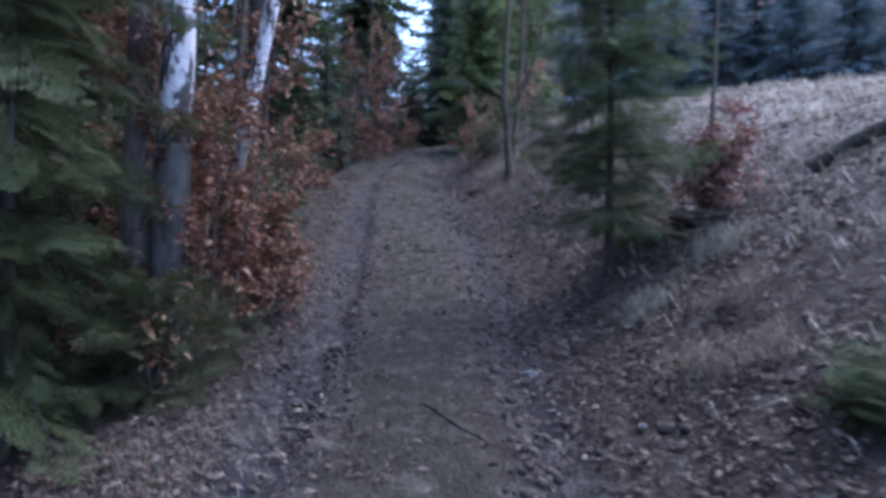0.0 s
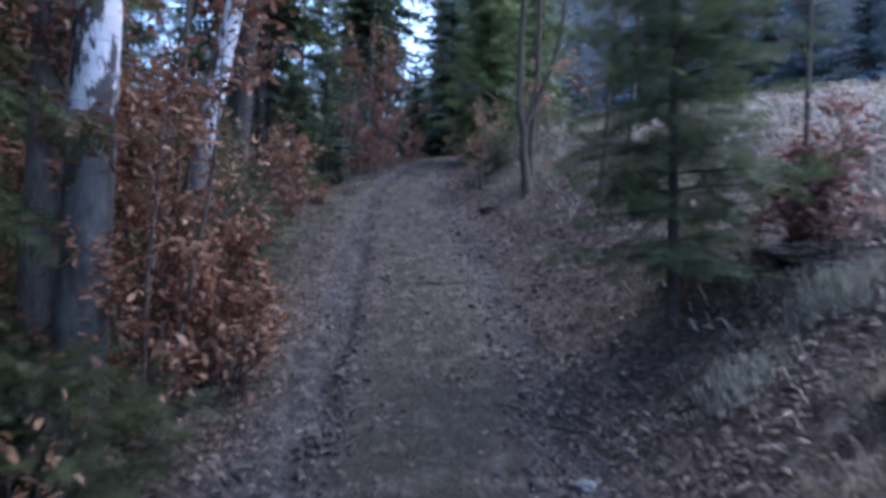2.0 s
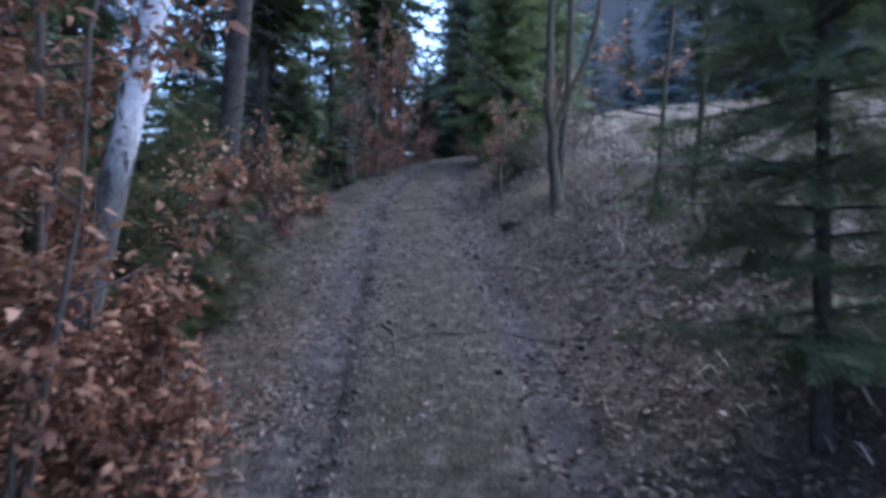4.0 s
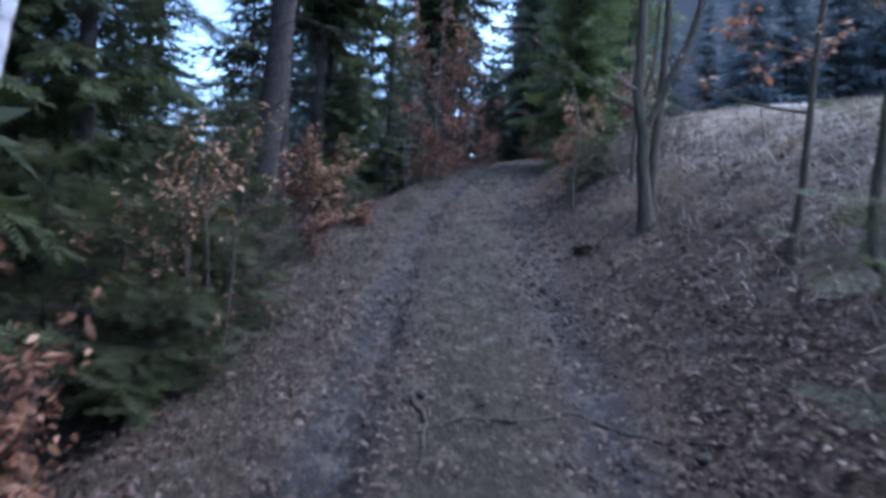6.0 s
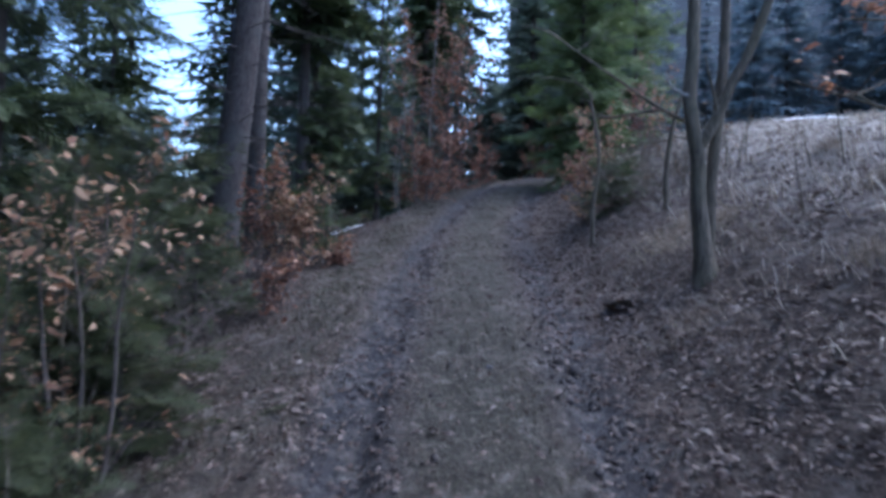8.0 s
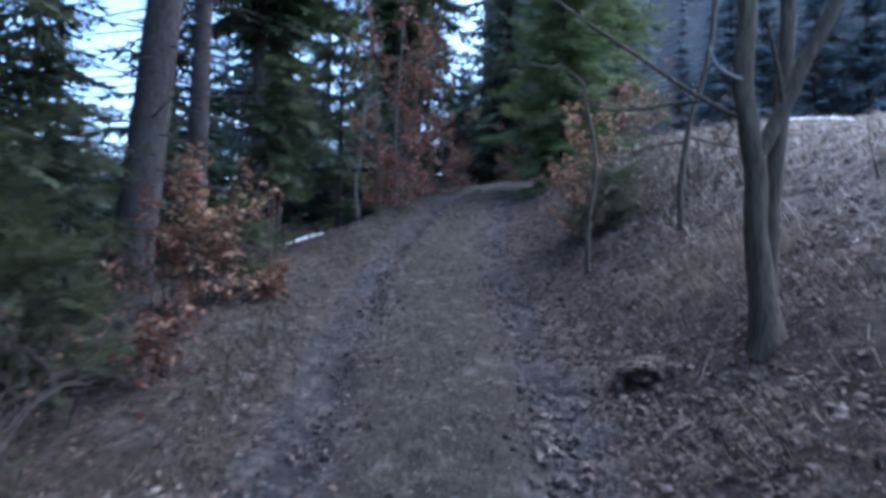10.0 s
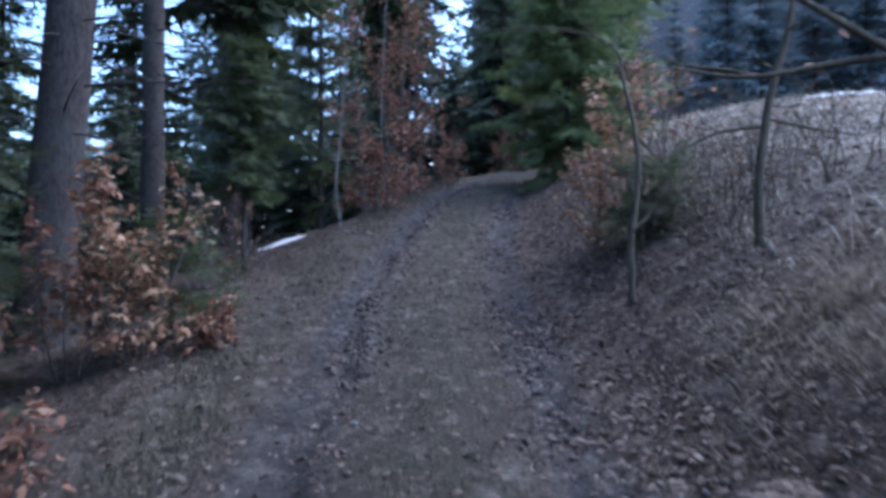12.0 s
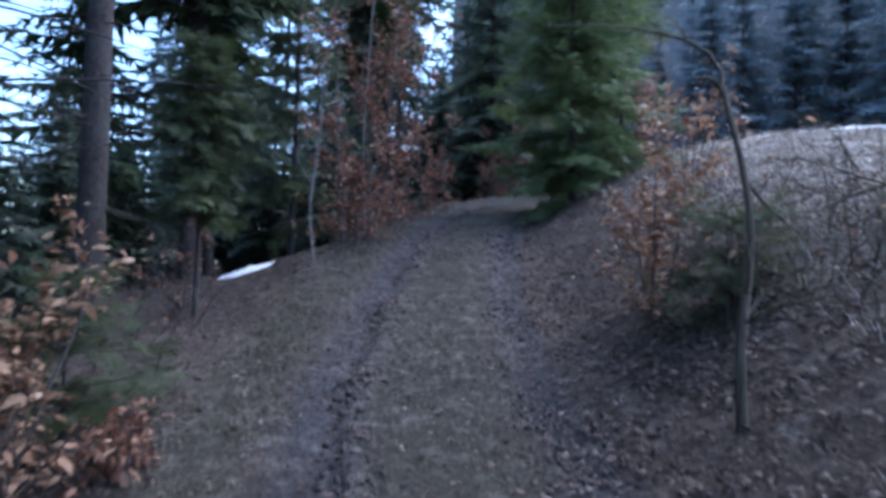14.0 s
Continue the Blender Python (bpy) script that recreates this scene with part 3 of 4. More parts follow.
def glowing_hillside(name, line, low, high, tooth, dim, lit, label):
    """A faintly glowing strip for a dim wooded slope in the mist, far beyond the meadow, with ragged treetops."""
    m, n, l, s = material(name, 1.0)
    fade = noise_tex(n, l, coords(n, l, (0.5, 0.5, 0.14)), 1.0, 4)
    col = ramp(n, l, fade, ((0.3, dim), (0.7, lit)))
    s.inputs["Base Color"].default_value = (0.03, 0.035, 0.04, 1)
    # The mist is painted as a faint glow of the strip itself.
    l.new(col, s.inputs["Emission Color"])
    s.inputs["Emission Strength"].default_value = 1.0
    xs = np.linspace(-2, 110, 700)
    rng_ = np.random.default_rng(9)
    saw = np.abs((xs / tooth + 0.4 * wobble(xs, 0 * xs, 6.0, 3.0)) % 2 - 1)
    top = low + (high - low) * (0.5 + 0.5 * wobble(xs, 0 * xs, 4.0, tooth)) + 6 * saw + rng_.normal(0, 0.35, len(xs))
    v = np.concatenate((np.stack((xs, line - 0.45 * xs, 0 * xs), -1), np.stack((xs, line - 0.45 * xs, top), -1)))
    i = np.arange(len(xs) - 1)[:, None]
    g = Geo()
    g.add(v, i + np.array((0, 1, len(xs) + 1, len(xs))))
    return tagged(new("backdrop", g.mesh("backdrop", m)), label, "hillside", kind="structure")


glowing_hillside("glowing_mist_distance", 84, 32, 40, 2.3, (0.0108, 0.0118, 0.0142), (0.0128, 0.0139, 0.0168), "faintly glowing pale blue backdrop of a wooded hillside in mist far beyond the meadow")
glowing_hillside("dim_glow_distance", 79, 16, 27, 1.7, (0.0078, 0.0086, 0.0106), (0.0105, 0.0115, 0.0138), "faintly glowing dim blue backdrop of far spruce rows in mist")


# ---- the near trees and shrubs, along the walk ----
def birch(x, y, seed, girth, lean, height, label):
    rng = np.random.default_rng(seed)
    base = thing("birch", spot(x, y), label, "tree", "birches")
    ax = leaning_axis(rng, height, lean, 0.006, 26)
    s = np.linspace(0, 1, 26)
    g = Geo()
    g.tube(ax, girth / 2 * (1 - 0.8 * s + 0.35 * np.exp(-s * height / 0.25)), 16, 0.02, rng)
    part("trunk", g, BIRCH, base, "", True)
    for i in range(14):
        k = int(rng.integers(10, 25))
        a = rng.uniform(0, 6.28)
        wood = Geo()
        for lv, p, r in grow(rng, ax[k], (math.cos(a), math.sin(a), 0.9), rng.uniform(1.2, 2.4), 0.022, 2, 4, 0.2, 0.1):
            wood.tube(p, np.maximum(r, 0.002), 5 if lv == 0 else 3)
        part("limb", wood, TWIG, base)
    return base


birch(-1.86, 4.26, 11, 0.25, (0.03, 0.0), 11, "white birch trunk with dark cracked patches beside a fir")
birch(-2.05, 5.45, 12, 0.16, (0.2, 0.02), 9, "slender leaning white birch stem among brown beech leaves")
spruce("pine_tree", -2.1, 4.42, 13, 14, 0.31, 0.5, 2.2, 1, 20, "rough brown-barked conifer trunk standing close behind a birch", dead=10, lean=(0.02, 0.0), plain=True, trunk_mat=BROWN_BARK)

spruce("fir_tree", -2.25, 3.3, 21, 8.5, 0.08, 0.05, 1.0, 2, 44, "dense dark green fir with boughs drooping to the ground", hero=True, sag=0.5, density=1.15, per=6)
leafy_shrub("beech_sprout", -1.5, 3.45, 26, 0.55, 0.32, 3, 110, 0.045, LEAF_TAN, "low beech sprout with pale withered leaves under the fir")
spruce("fir_sapling", -1.66, 3.65, 27, 0.65, 0.02, 0.12, 0.6, 2, 7, "low green fir sapling spreading beside the track", NEEDLES_SHADED, hero=True, sag=0.15, density=1.0, per=6)
spruce("fir_tree", -3.9, 2.2, 22, 9, 0.2, 0.03, 1.9, 1, 20, "tall dark green fir at the edge of the wood", sag=0.5, density=1.4)
spruce("fir_tree", -3.5, 6.5, 29, 7, 0.12, 0.02, 1.3, 1, 22, "dark fir with low boughs below the track", sag=0.5, density=1.3)
spruce("fir_tree", -4.1, 5.0, 23, 11, 0.22, 0.06, 2.1, 1, 22, "tall dark green fir behind the birches", sag=0.5, density=1.3)
spruce("spruce_tree", 1.31, 5.04, 24, 4.8, 0.07, 0.1, 0.72, 2, 36, "young spruce with a thin trunk and sparse green boughs", NEEDLES_MID, hero=True, sag=0.2, density=1.0, per=5, flare=0.3)
spruce("spruce_seedling", 1.66, 2.32, 25, 0.19, 0.012, 0.1, 0.16, 2, 4, "small green spruce seedling on the bank", hero=True, sag=0.2)

for x, y, sd, h, w, st, n in ((-1.6, 4.5, 36, 2.0, 0.65, 4, 4800), (-1.9, 4.9, 32, 3.3, 0.75, 4, 6300), (-1.35, 4.95, 33, 0.8, 0.5, 3, 2600), (-2.7, 5.1, 34, 3.2, 0.8, 4, 3300), (-2.0, 5.4, 46, 1.5, 0.6, 4, 2600), (-1.9, 5.9, 47, 0.7, 0.5, 4, 900)):
    leafy_shrub("beech_shrub", x, y, sd, h, w, st, n, 0.048, LEAF_BROWN, "beech shrub thick with withered russet leaves", group="beech shrubs by the birches")
leafy_shrub("beech_shrub", -2.85, 7.95, 35, 1.5, 0.5, 5, 700, 0.052, LEAF_TAN, "young beech with pale tan withered leaves")
leafy_shrub("beech_shrub", -3.0, 9.0, 37, 1.6, 0.6, 5, 600, 0.052, LEAF_TAN, "young beech with pale tan withered leaves")
leafy_shrub("beech_shrub", -2.85, 12.5, 38, 1.25, 0.75, 4, 1500, 0.056, LEAF_TAN, "upright young beech with tan and russet leaves at the track edge", clothed=(0.08, 1.0))
leafy_shrub("beech_shrub", -3.25, 12.4, 43, 1.2, 0.6, 4, 800, 0.062, LEAF_BROWN, "young beech with russet leaves below a spruce trunk", clothed=(0.25, 1.0))
leafy_shrub("beech_shrub", -2.35, 12.6, 44, 0.32, 0.6, 5, 420, 0.055, LEAF_BROWN, "low russet beech sprout in the leaf litter")
leafy_shrub("beech_shrub", -2.35, 10.6, 39, 0.45, 0.55, 5, 380, 0.055, LEAF_BROWN, "low russet beech sprout in the leaf litter")
spruce("spruce_sapling", -2.3, 7.55, 40, 0.75, 0.02, 0.1, 0.7, 2, 8, "low green spruce sapling at the track edge", NEEDLES_SHADED, hero=True, sag=0.15, density=0.9, per=5)
spruce("spruce_sapling", -2.8, 7.9, 41, 1.6, 0.035, 0.05, 0.85, 2, 10, "small green spruce in the undergrowth", NEEDLES_SHADED, hero=True, sag=0.2, density=0.8, per=5)
spruce("spruce_sapling", -2.85, 13.0, 42, 1.15, 0.025, 0.05, 0.6, 2, 6, "low green spruce sapling under the beech leaves", hero=True, sag=0.15, density=0.9, per=5)

bare_tree("sapling", -2.5, 8.35, 59, "thin grey forked sapling in the undergrowth", [(((0, 0, 0), (0.0, 0, 0.25), (-0.06, 0, 0.5), (-0.1, 0.05, 1.0), (-0.08, 0.1, 1.6)), 0.014, 0.005), (((0, 0, 0.24), (0.1, 0.03, 0.5), (0.2, 0.05, 0.95)), 0.01, 0.004)], GREY_BARK, 5, 1, 0.4, flare=0.2)
leafy_shrub("oak_shrub", 2.12, 5.0, 51, 0.75, 0.78, 7, 2700, 0.048, LEAF_RED, "low shrub with dark red withered leaves on the bank")
bare_tree("sapling", 2.08, 5.02, 52, "thin sapling with a few red leaves", [(((0, 0, 0), (0.02, 0, 0.6), (0.04, 0, 1.2), (0.1, 0, 3.0)), 0.02, 0.009)], TWIG, 9, 1, 0.5, leaves=90, leaf_mat=LEAF_RED)

bare_tree("sapling", 1.61, 8.25, 53, "slim dark sapling with a few russet leaves", [(((0, 0, 0), (0.06, 0, 0.45), (0.1, 0, 1.1), (0.2, 0.05, 2.0), (0.25, 0.1, 3.6)), 0.027, 0.012), (((0.09, 0, 0.95), (-0.22, 0.1, 1.02), (-0.65, 0.2, 1.2)), 0.012, 0.005), (((0.12, 0, 1.3), (-0.2, 0.05, 1.42), (-0.5, 0.1, 1.45)), 0.01, 0.004)], GREY_BARK, 7, 1, 0.5, leaves=170, leaf_mat=LEAF_ORANGE, leaf_span=(0.95, 1.75))
bare_tree("sapling", 1.66, 7.42, 54, "slim curved grey sapling on the bank", [(((0.25, -0.3, -0.05), (0.05, -0.1, 0.12), (0, 0, 0.3), (0.06, 0, 0.9), (0.12, 0, 1.6), (0.15, 0, 3.4)), 0.032, 0.012)], GREY_BARK, 6, 1, 0.45, flare=0.1)
bare_tree("forked_tree", 1.06, 10.16, 55, "grey-brown bare tree forked into several upright stems", [
    (((0.01, 0, -0.04), (-0.01, 0, 0.1), (-0.03, 0, 0.25), (-0.045, 0, 0.45), (-0.06, 0, 0.72), (-0.05, 0, 0.98), (-0.12, 0, 1.12), (-0.145, 0, 1.3), (-0.11, 0.02, 1.55), (-0.09, 0.05, 2.2), (-0.02, 0.1, 4.2)), 0.062, 0.028),
    (((-0.05, 0, 0.97), (0.03, 0.0, 1.1), (0.1, 0, 1.3), (0.18, -0.02, 1.5), (0.27, -0.04, 1.66), (0.42, -0.08, 2.1), (0.6, -0.1, 3.6)), 0.042, 0.02),
    (((0.04, 0.1, -0.05), (0.05, 0.1, 0.2), (0.045, 0.1, 0.5), (0.06, 0.1, 0.8), (0.095, 0.1, 1.1), (0.125, 0.12, 1.42), (0.15, 0.14, 1.75), (0.22, 0.2, 4.0)), 0.05, 0.022),
    (((-0.14, 0, 1.16), (-0.22, 0.02, 1.21), (-0.33, 0.04, 1.26), (-0.42, 0.06, 1.34), (-0.52, 0.08, 1.42), (-0.66, 0.1, 1.54), (-0.86, 0.16, 1.68), (-1.15, 0.25, 1.95)), 0.014, 0.006),
    (((-0.33, 0.04, 1.26), (-0.43, 0.05, 1.25), (-0.54, 0.06, 1.24), (-0.72, 0.1, 1.2), (-0.92, 0.15, 1.27)), 0.012, 0.004),
    (((0.06, 0, 1.2), (0.04, -0.06, 1.3), (-0.01, -0.1, 1.42), (-0.06, -0.12, 1.62)), 0.016, 0.006)], GREY_BARK, 3, 1, 0.7, flare=1.0, z_twigs=0.6)
bare_tree("dead_stub", 0.98, 10.14, 155, "pale barkless broken branch sticking out of the forked tree", [(((-0.06, 0, 1.42), (-0.17, 0, 1.46), (-0.21, 0, 1.52), (-0.23, 0, 1.6)), 0.013, 0.006)], PALE_TWIG, 0, 0, 0.1, "branch", flare=0.1)


def root_clump(x, y, seed, size, roots, label, spread=0.3):
    """Torn earth with roots that hang out of it."""
    rng_ = np.random.default_rng(seed)
    base = thing("root_clump", spot(x, y, 0.02), label, "roots")
    bm = bmesh.new()
    bmesh.ops.create_icosphere(bm, subdivisions=4, radius=1)
    for v in bm.verts:
        n_ = noise.noise(v.co * 1.7 + Vector((seed, 0, 0))) * 0.5 + noise.noise(v.co * 5 + Vector((0, seed, 0))) * 0.25
        v.co = Vector((v.co.x * size[0], v.co.y * size[1], v.co.z * size[2])) * (1 + n_)
    me = bpy.data.meshes.new("earth")
    bm.to_mesh(me)
    bm.free()
    me.materials.append(EARTH)
    ob = new("earth", me)
    ob.parent = base
    for _ in range(roots):
        a_ = rng_.uniform(0, 6.28)
        p0 = np.array((math.cos(a_) * size[0] * 0.5, math.sin(a_) * size[1] * 0.5, size[2] * rng_.uniform(0.2, 0.9)))
        q = np.linspace(0, 1, 9)
        ln = spread * rng_.uniform(0.4, 1.2)
        pts = p0 + np.stack((np.cos(a_ + 0.7 * q) * ln * q, np.sin(a_ + 0.7 * q) * ln * q, 0.35 * size[2] * np.sin(q * 3) - q ** 2 * size[2] * 1.1), -1) + rng_.normal(0, 0.006, (9, 3))
        g = Geo()
        g.tube(pts, rng_.uniform(0.0025, 0.006) * (1.1 - 0.8 * q), 5)
        part("root", g, TWIG, base)
    return base


root_clump(0.6, 10.5, 161, (0.19, 0.14, 0.07), 24, "crumbling brown earth with torn roots below a tree")
root_clump(2.1, 4.9, 163, (0.3, 0.13, 0.06), 16, "dark torn earth edge with roots under a red shrub", 0.25)


def tangle(name, x, y, seed, size, high, canes, mat, label, leaves=0, leaf_mat=None, group=""):
    """Thin canes that arch over and cross one another."""
    rng_ = np.random.default_rng(seed)
    base = thing(name, spot(x, y), label, "shrub", group)
    sites = []
    for _ in range(canes):
        a_ = rng_.uniform(0, 6.28)
        foot = rng_.normal(0, size * 0.3, 2)
        fz = float(ground_z(x + foot[0], y + foot[1])) - base.location.z
        ln, h = size * rng_.uniform(0.7, 1.5), high * rng_.uniform(0.5, 1.2)
        q = np.linspace(0, 1, 10)
        bend = rng_.normal(0, 0.5)
        way = a_ + bend * q
        pts = np.stack((foot[0] + np.cos(way) * ln * q ** 1.3, foot[1] + np.sin(way) * ln * q ** 1.3, fz + h * np.sin(q * rng_.uniform(1.5, 2.5))), -1)
        pts[1:] += rng_.normal(0, 0.012, (9, 3))
        g = Geo()
        g.tube(pts, rng_.uniform(0.003, 0.007) * (1.1 - 0.8 * q), 4)
        for _ in range(7):
            k = int(rng_.integers(3, 10))
            for lv, p, r in grow(rng_, pts[k], unit(rng_.standard_normal(3)) + (0, 0, 0.4), rng_.uniform(0.12, 0.4) * size, 0.0026, 1, 3, 0.3, 0.0):
                g.tube(p, np.maximum(r, 0.0013), 3)
                sites.append(p)
        part("cane", g, mat, base)
    if leaves:
        allp = np.concatenate(sites)
        g = Geo()
        scatter_leaves(g, rng_, allp[rng_.integers(0, len(allp), leaves)], 0.05)
        part("leaves", g, leaf_mat, base)
    return base


for x, y, sd, h in ((1.04, 8.53, 171, 0.42), (1.75, 10.2, 172, 0.7), (2.31, 11.4, 173, 0.55), (2.4, 11.0, 174, 0.9)):
    bare_tree("sapling", x, y, sd, "thin dark bare seedling stem in the leaf litter", [(((0, 0, 0), (-0.03, 0, 0.3 * h), (-0.07, 0.02, 0.6 * h), (-0.05, 0.03, h)), 0.004 + 0.004 * h, 0.002)], GREY_BARK, 3, 0, 0.2, flare=0.3)
bare_tree("sapling", 0.54, 12.66, 56, "thin crooked dead sapling with a bent broken top", [
    (((0, 0, 0), (0.0, 0, 0.3), (-0.03, 0, 0.48), (0.05, 0.03, 0.75), (0.07, 0.08, 1.1), (0.02, 0.15, 1.45), (-0.02, 0.2, 1.68)), 0.026, 0.014),
    (((-0.02, 0.2, 1.66), (-0.06, 0.2, 1.74), (-0.16, 0.22, 1.74)), 0.012, 0.005),
    (((-0.02, 0.2, 1.66), (0.04, 0.24, 1.85), (-0.18, 0.28, 1.98), (-0.55, 0.33, 2.06), (-0.9, 0.36, 2.05)), 0.012, 0.005),
    (((0.06, 0.1, 1.2), (0.16, 0.1, 1.08), (0.32, 0.1, 0.95)), 0.01, 0.004)], GREY_BARK, 3, 1, 0.35, flare=0.2)
bare_tree("sapling", 1.28, 12.4, 57, "crooked grey sapling with side twigs on the bank", [
    (((0, 0, 0), (-0.02, 0, 0.4), (0.02, 0, 0.75), (0.06, 0, 1.0), (0.18, 0, 1.4), (0.24, 0, 1.7), (0.3, 0, 3.2)), 0.03, 0.014),
    (((0.0, 0, 0.8), (-0.25, 0.05, 0.78), (-0.5, 0.1, 0.65)), 0.014, 0.004), (((0.04, 0, 0.85), (0.3, 0, 0.78), (0.6, 0.05, 0.75)), 0.012, 0.004)], GREY_BARK, 5, 1, 0.5, flare=0.3)
leafy_shrub("beech_sapling", 0.62, 14.3, 58, 1.3, 0.5, 3, 1300, 0.058, LEAF_TAN, "young beech with tan withered leaves before a spruce")
for x, y, sd in ((1.15, 13.4, 61), (1.75, 13.5, 62), (1.0, 14.9, 63), (2.2, 14.2, 64), (1.5, 14.3, 65), (0.95, 13.8, 66), (1.45, 13.0, 67), (2.0, 12.9, 68), (0.9, 15.8, 69)):
    tangle("bare_shrub", x, y, sd, 0.5, 0.6, 12, GREY_BARK, "low grey tangle of leafless twigs on the bank", 14, LEAF_TAN, "bare shrubs on the bank")
spruce("spruce_sapling", 0.95, 13.75, 70, 0.75, 0.02, 0.05, 0.5, 2, 6, "low dark spruce sapling in a tangle of twigs", hero=True, sag=0.2, density=0.8, per=5)

# ---- trunks and stems of the wood on the downhill side ----
spruce("spruce_tree", -4.33, 13.6, 71, 20, 0.45, 0.42, 2.6, 1, 30, "tall spruce with a straight bare grey-brown trunk", dead=80, lean=(0.085, 0), group="tall spruces", per=9, plain=True, dead_len=(0.6, 2.4))
spruce("spruce_tree", -5.85, 18.3, 72, 20, 0.41, 0.45, 2.4, 1, 30, "tall spruce with a straight bare grey-brown trunk", dead=80, group="tall spruces", per=9, plain=True, dead_len=(0.6, 2.4))
spruce("spruce_tree", -6.55, 23.1, 73, 20, 0.38, 0.3, 2.6, 1, 30, "tall spruce with a straight bare grey-brown trunk", dead=80, group="tall spruces", per=9, plain=True, dead_len=(0.6, 2.4))
spruce("spruce_tree", -4.1, 30, 79, 20, 0.34, 0.3, 1.9, 1, 30, "tall spruce with a straight bare grey-brown trunk", dead=40, group="tall spruces", per=9, plain=True)
for x, y, sd, h in ((-2.6, 17.7, 74, 2.6), (-3.0, 19.4, 75, 3.2), (-2.45, 21.0, 76, 7.0), (-1.25, 26.5, 77, 2.0)):
    bare_tree("sapling", x, y, sd, "pale thin sapling stem at the track edge", [(((0, 0, 0), (-0.1, 0, h * 0.25), (-0.02, 0, h * 0.5), (0.1, 0, h)), 0.004 + 0.0015 * h, 0.003)], PALE_TWIG, 3, 1, 0.5, flare=0.1)
for x, y, sd, h, n in ((-2.2, 18.7, 81, 2.0, 1300), (-2.6, 19.8, 82, 4.4, 1700), (-1.9, 20.6, 83, 3.6, 1500), (-1.5, 24.5, 84, 2.6, 1000), (-2.6, 22.5, 85, 5.0, 1500), (0.3, 27.0, 86, 3.0, 1300), (1.3, 29.0, 87, 3.2, 1000)):
    leafy_shrub("beech_tree", x, y, sd, 0.85 * h, 0.8, 3, int(n * 1.2), 0.072, LEAF_BROWN, "young beech full of withered russet leaves at the bend", "tree", (0.03, 1.0), group="beeches at the bend")
leafy_shrub("beech_shrub", -4.6, 18.5, 88, 1.6, 0.6, 4, 260, 0.08, LEAF_BROWN, "thin beech with russet leaves in the shade")
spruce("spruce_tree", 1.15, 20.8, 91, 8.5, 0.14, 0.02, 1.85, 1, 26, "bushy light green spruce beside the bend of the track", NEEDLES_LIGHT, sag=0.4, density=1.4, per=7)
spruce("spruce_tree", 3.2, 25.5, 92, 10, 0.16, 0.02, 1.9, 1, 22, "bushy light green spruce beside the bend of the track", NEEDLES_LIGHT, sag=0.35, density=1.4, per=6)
spruce("spruce_tree", -5.35, 10.9, 98, 13, 0.24, 0.06, 1.9, 1, 36, "dark spruce with hanging boughs at the wood's edge", sag=0.55, density=1.2, dead=10)
spruce("spruce_tree", -7.0, 11.7, 99, 13, 0.24, 0.08, 2.1, 1, 36, "dark spruce with hanging boughs at the wood's edge", sag=0.55, density=1.2, dead=10)
spruce("spruce_tree", -4.3, 23.0, 93, 9, 0.14, 0.08, 1.6, 1, 18, "green spruce at the edge of the wood", sag=0.4, density=1.0)
spruce("spruce_tree", -3.9, 17.2, 94, 3.6, 0.07, 0.38, 0.9, 1, 12, "green young spruce in the undergrowth", sag=0.4, density=1.3)
spruce("spruce_tree", 0.1, 28.8, 97, 16, 0.25, 0.1, 1.9, 1, 34, "dark dense spruce beyond the bend", NEEDLES_FAR_HAZE, per=6, plain=True)
leafy_shrub("beech_shrub", 2.6, 21.0, 95, 2.2, 0.7, 4, 420, 0.09, LEAF_RED, "young beech with red-brown leaves at the meadow's edge")
leafy_shrub("beech_shrub", 2.1, 17.5, 96, 1.5, 0.5, 4, 200, 0.08, LEAF_TAN, "small beech with tan leaves on the bank")

# ---- the wood behind, in a few shapes that repeat ----
models = []
for i in range(4):
    models.append(spruce("spruce_tree", -14 - 3 * i, 40 + 5 * i, 100 + i, 20 + 2 * i, 0.26, (0.22, 0.15, 0.28, 0.1)[i], 2.6, 0, 27, "tall dark spruce of the surrounding wood", NEEDLES_FAR_HAZE, dead=6, group="spruces of the wood", per=5, plain=True))
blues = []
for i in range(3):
    blues.append(spruce("spruce_tree", 34 + 4 * i, 62 + 3 * i, 110 + i, 23 + 2 * i, 0.3, (0.1, 0.05, 0.14)[i], 3.4, 0, 30, "tall spruce beyond the meadow, its needles paled and blued for haze", NEEDLES_HAZE_BLUE, dead=4, group="spruces beyond the meadow", per=8, plain=True))
youngs = []
for i in range(3):
    youngs.append(spruce("young_spruce", -9 - 2 * i, 14 + 4 * i, 120 + i, 6 + i, 0.1, 0.03, 1.6, 0, 20, "young green spruce on the falling slope", NEEDLES_FAR_HAZE, group="young spruces on the slope", per=9, plain=True))

slim = []
for i in range(2):
    slim.append(spruce("slender_spruce", -20 - 4 * i, 37, 130 + i, 9 + i, 0.12, 0.15, 1.35, 1, 24, "slender open spruce against the sky", group="slender spruces on the slope", per=5, plain=True))
taken = []


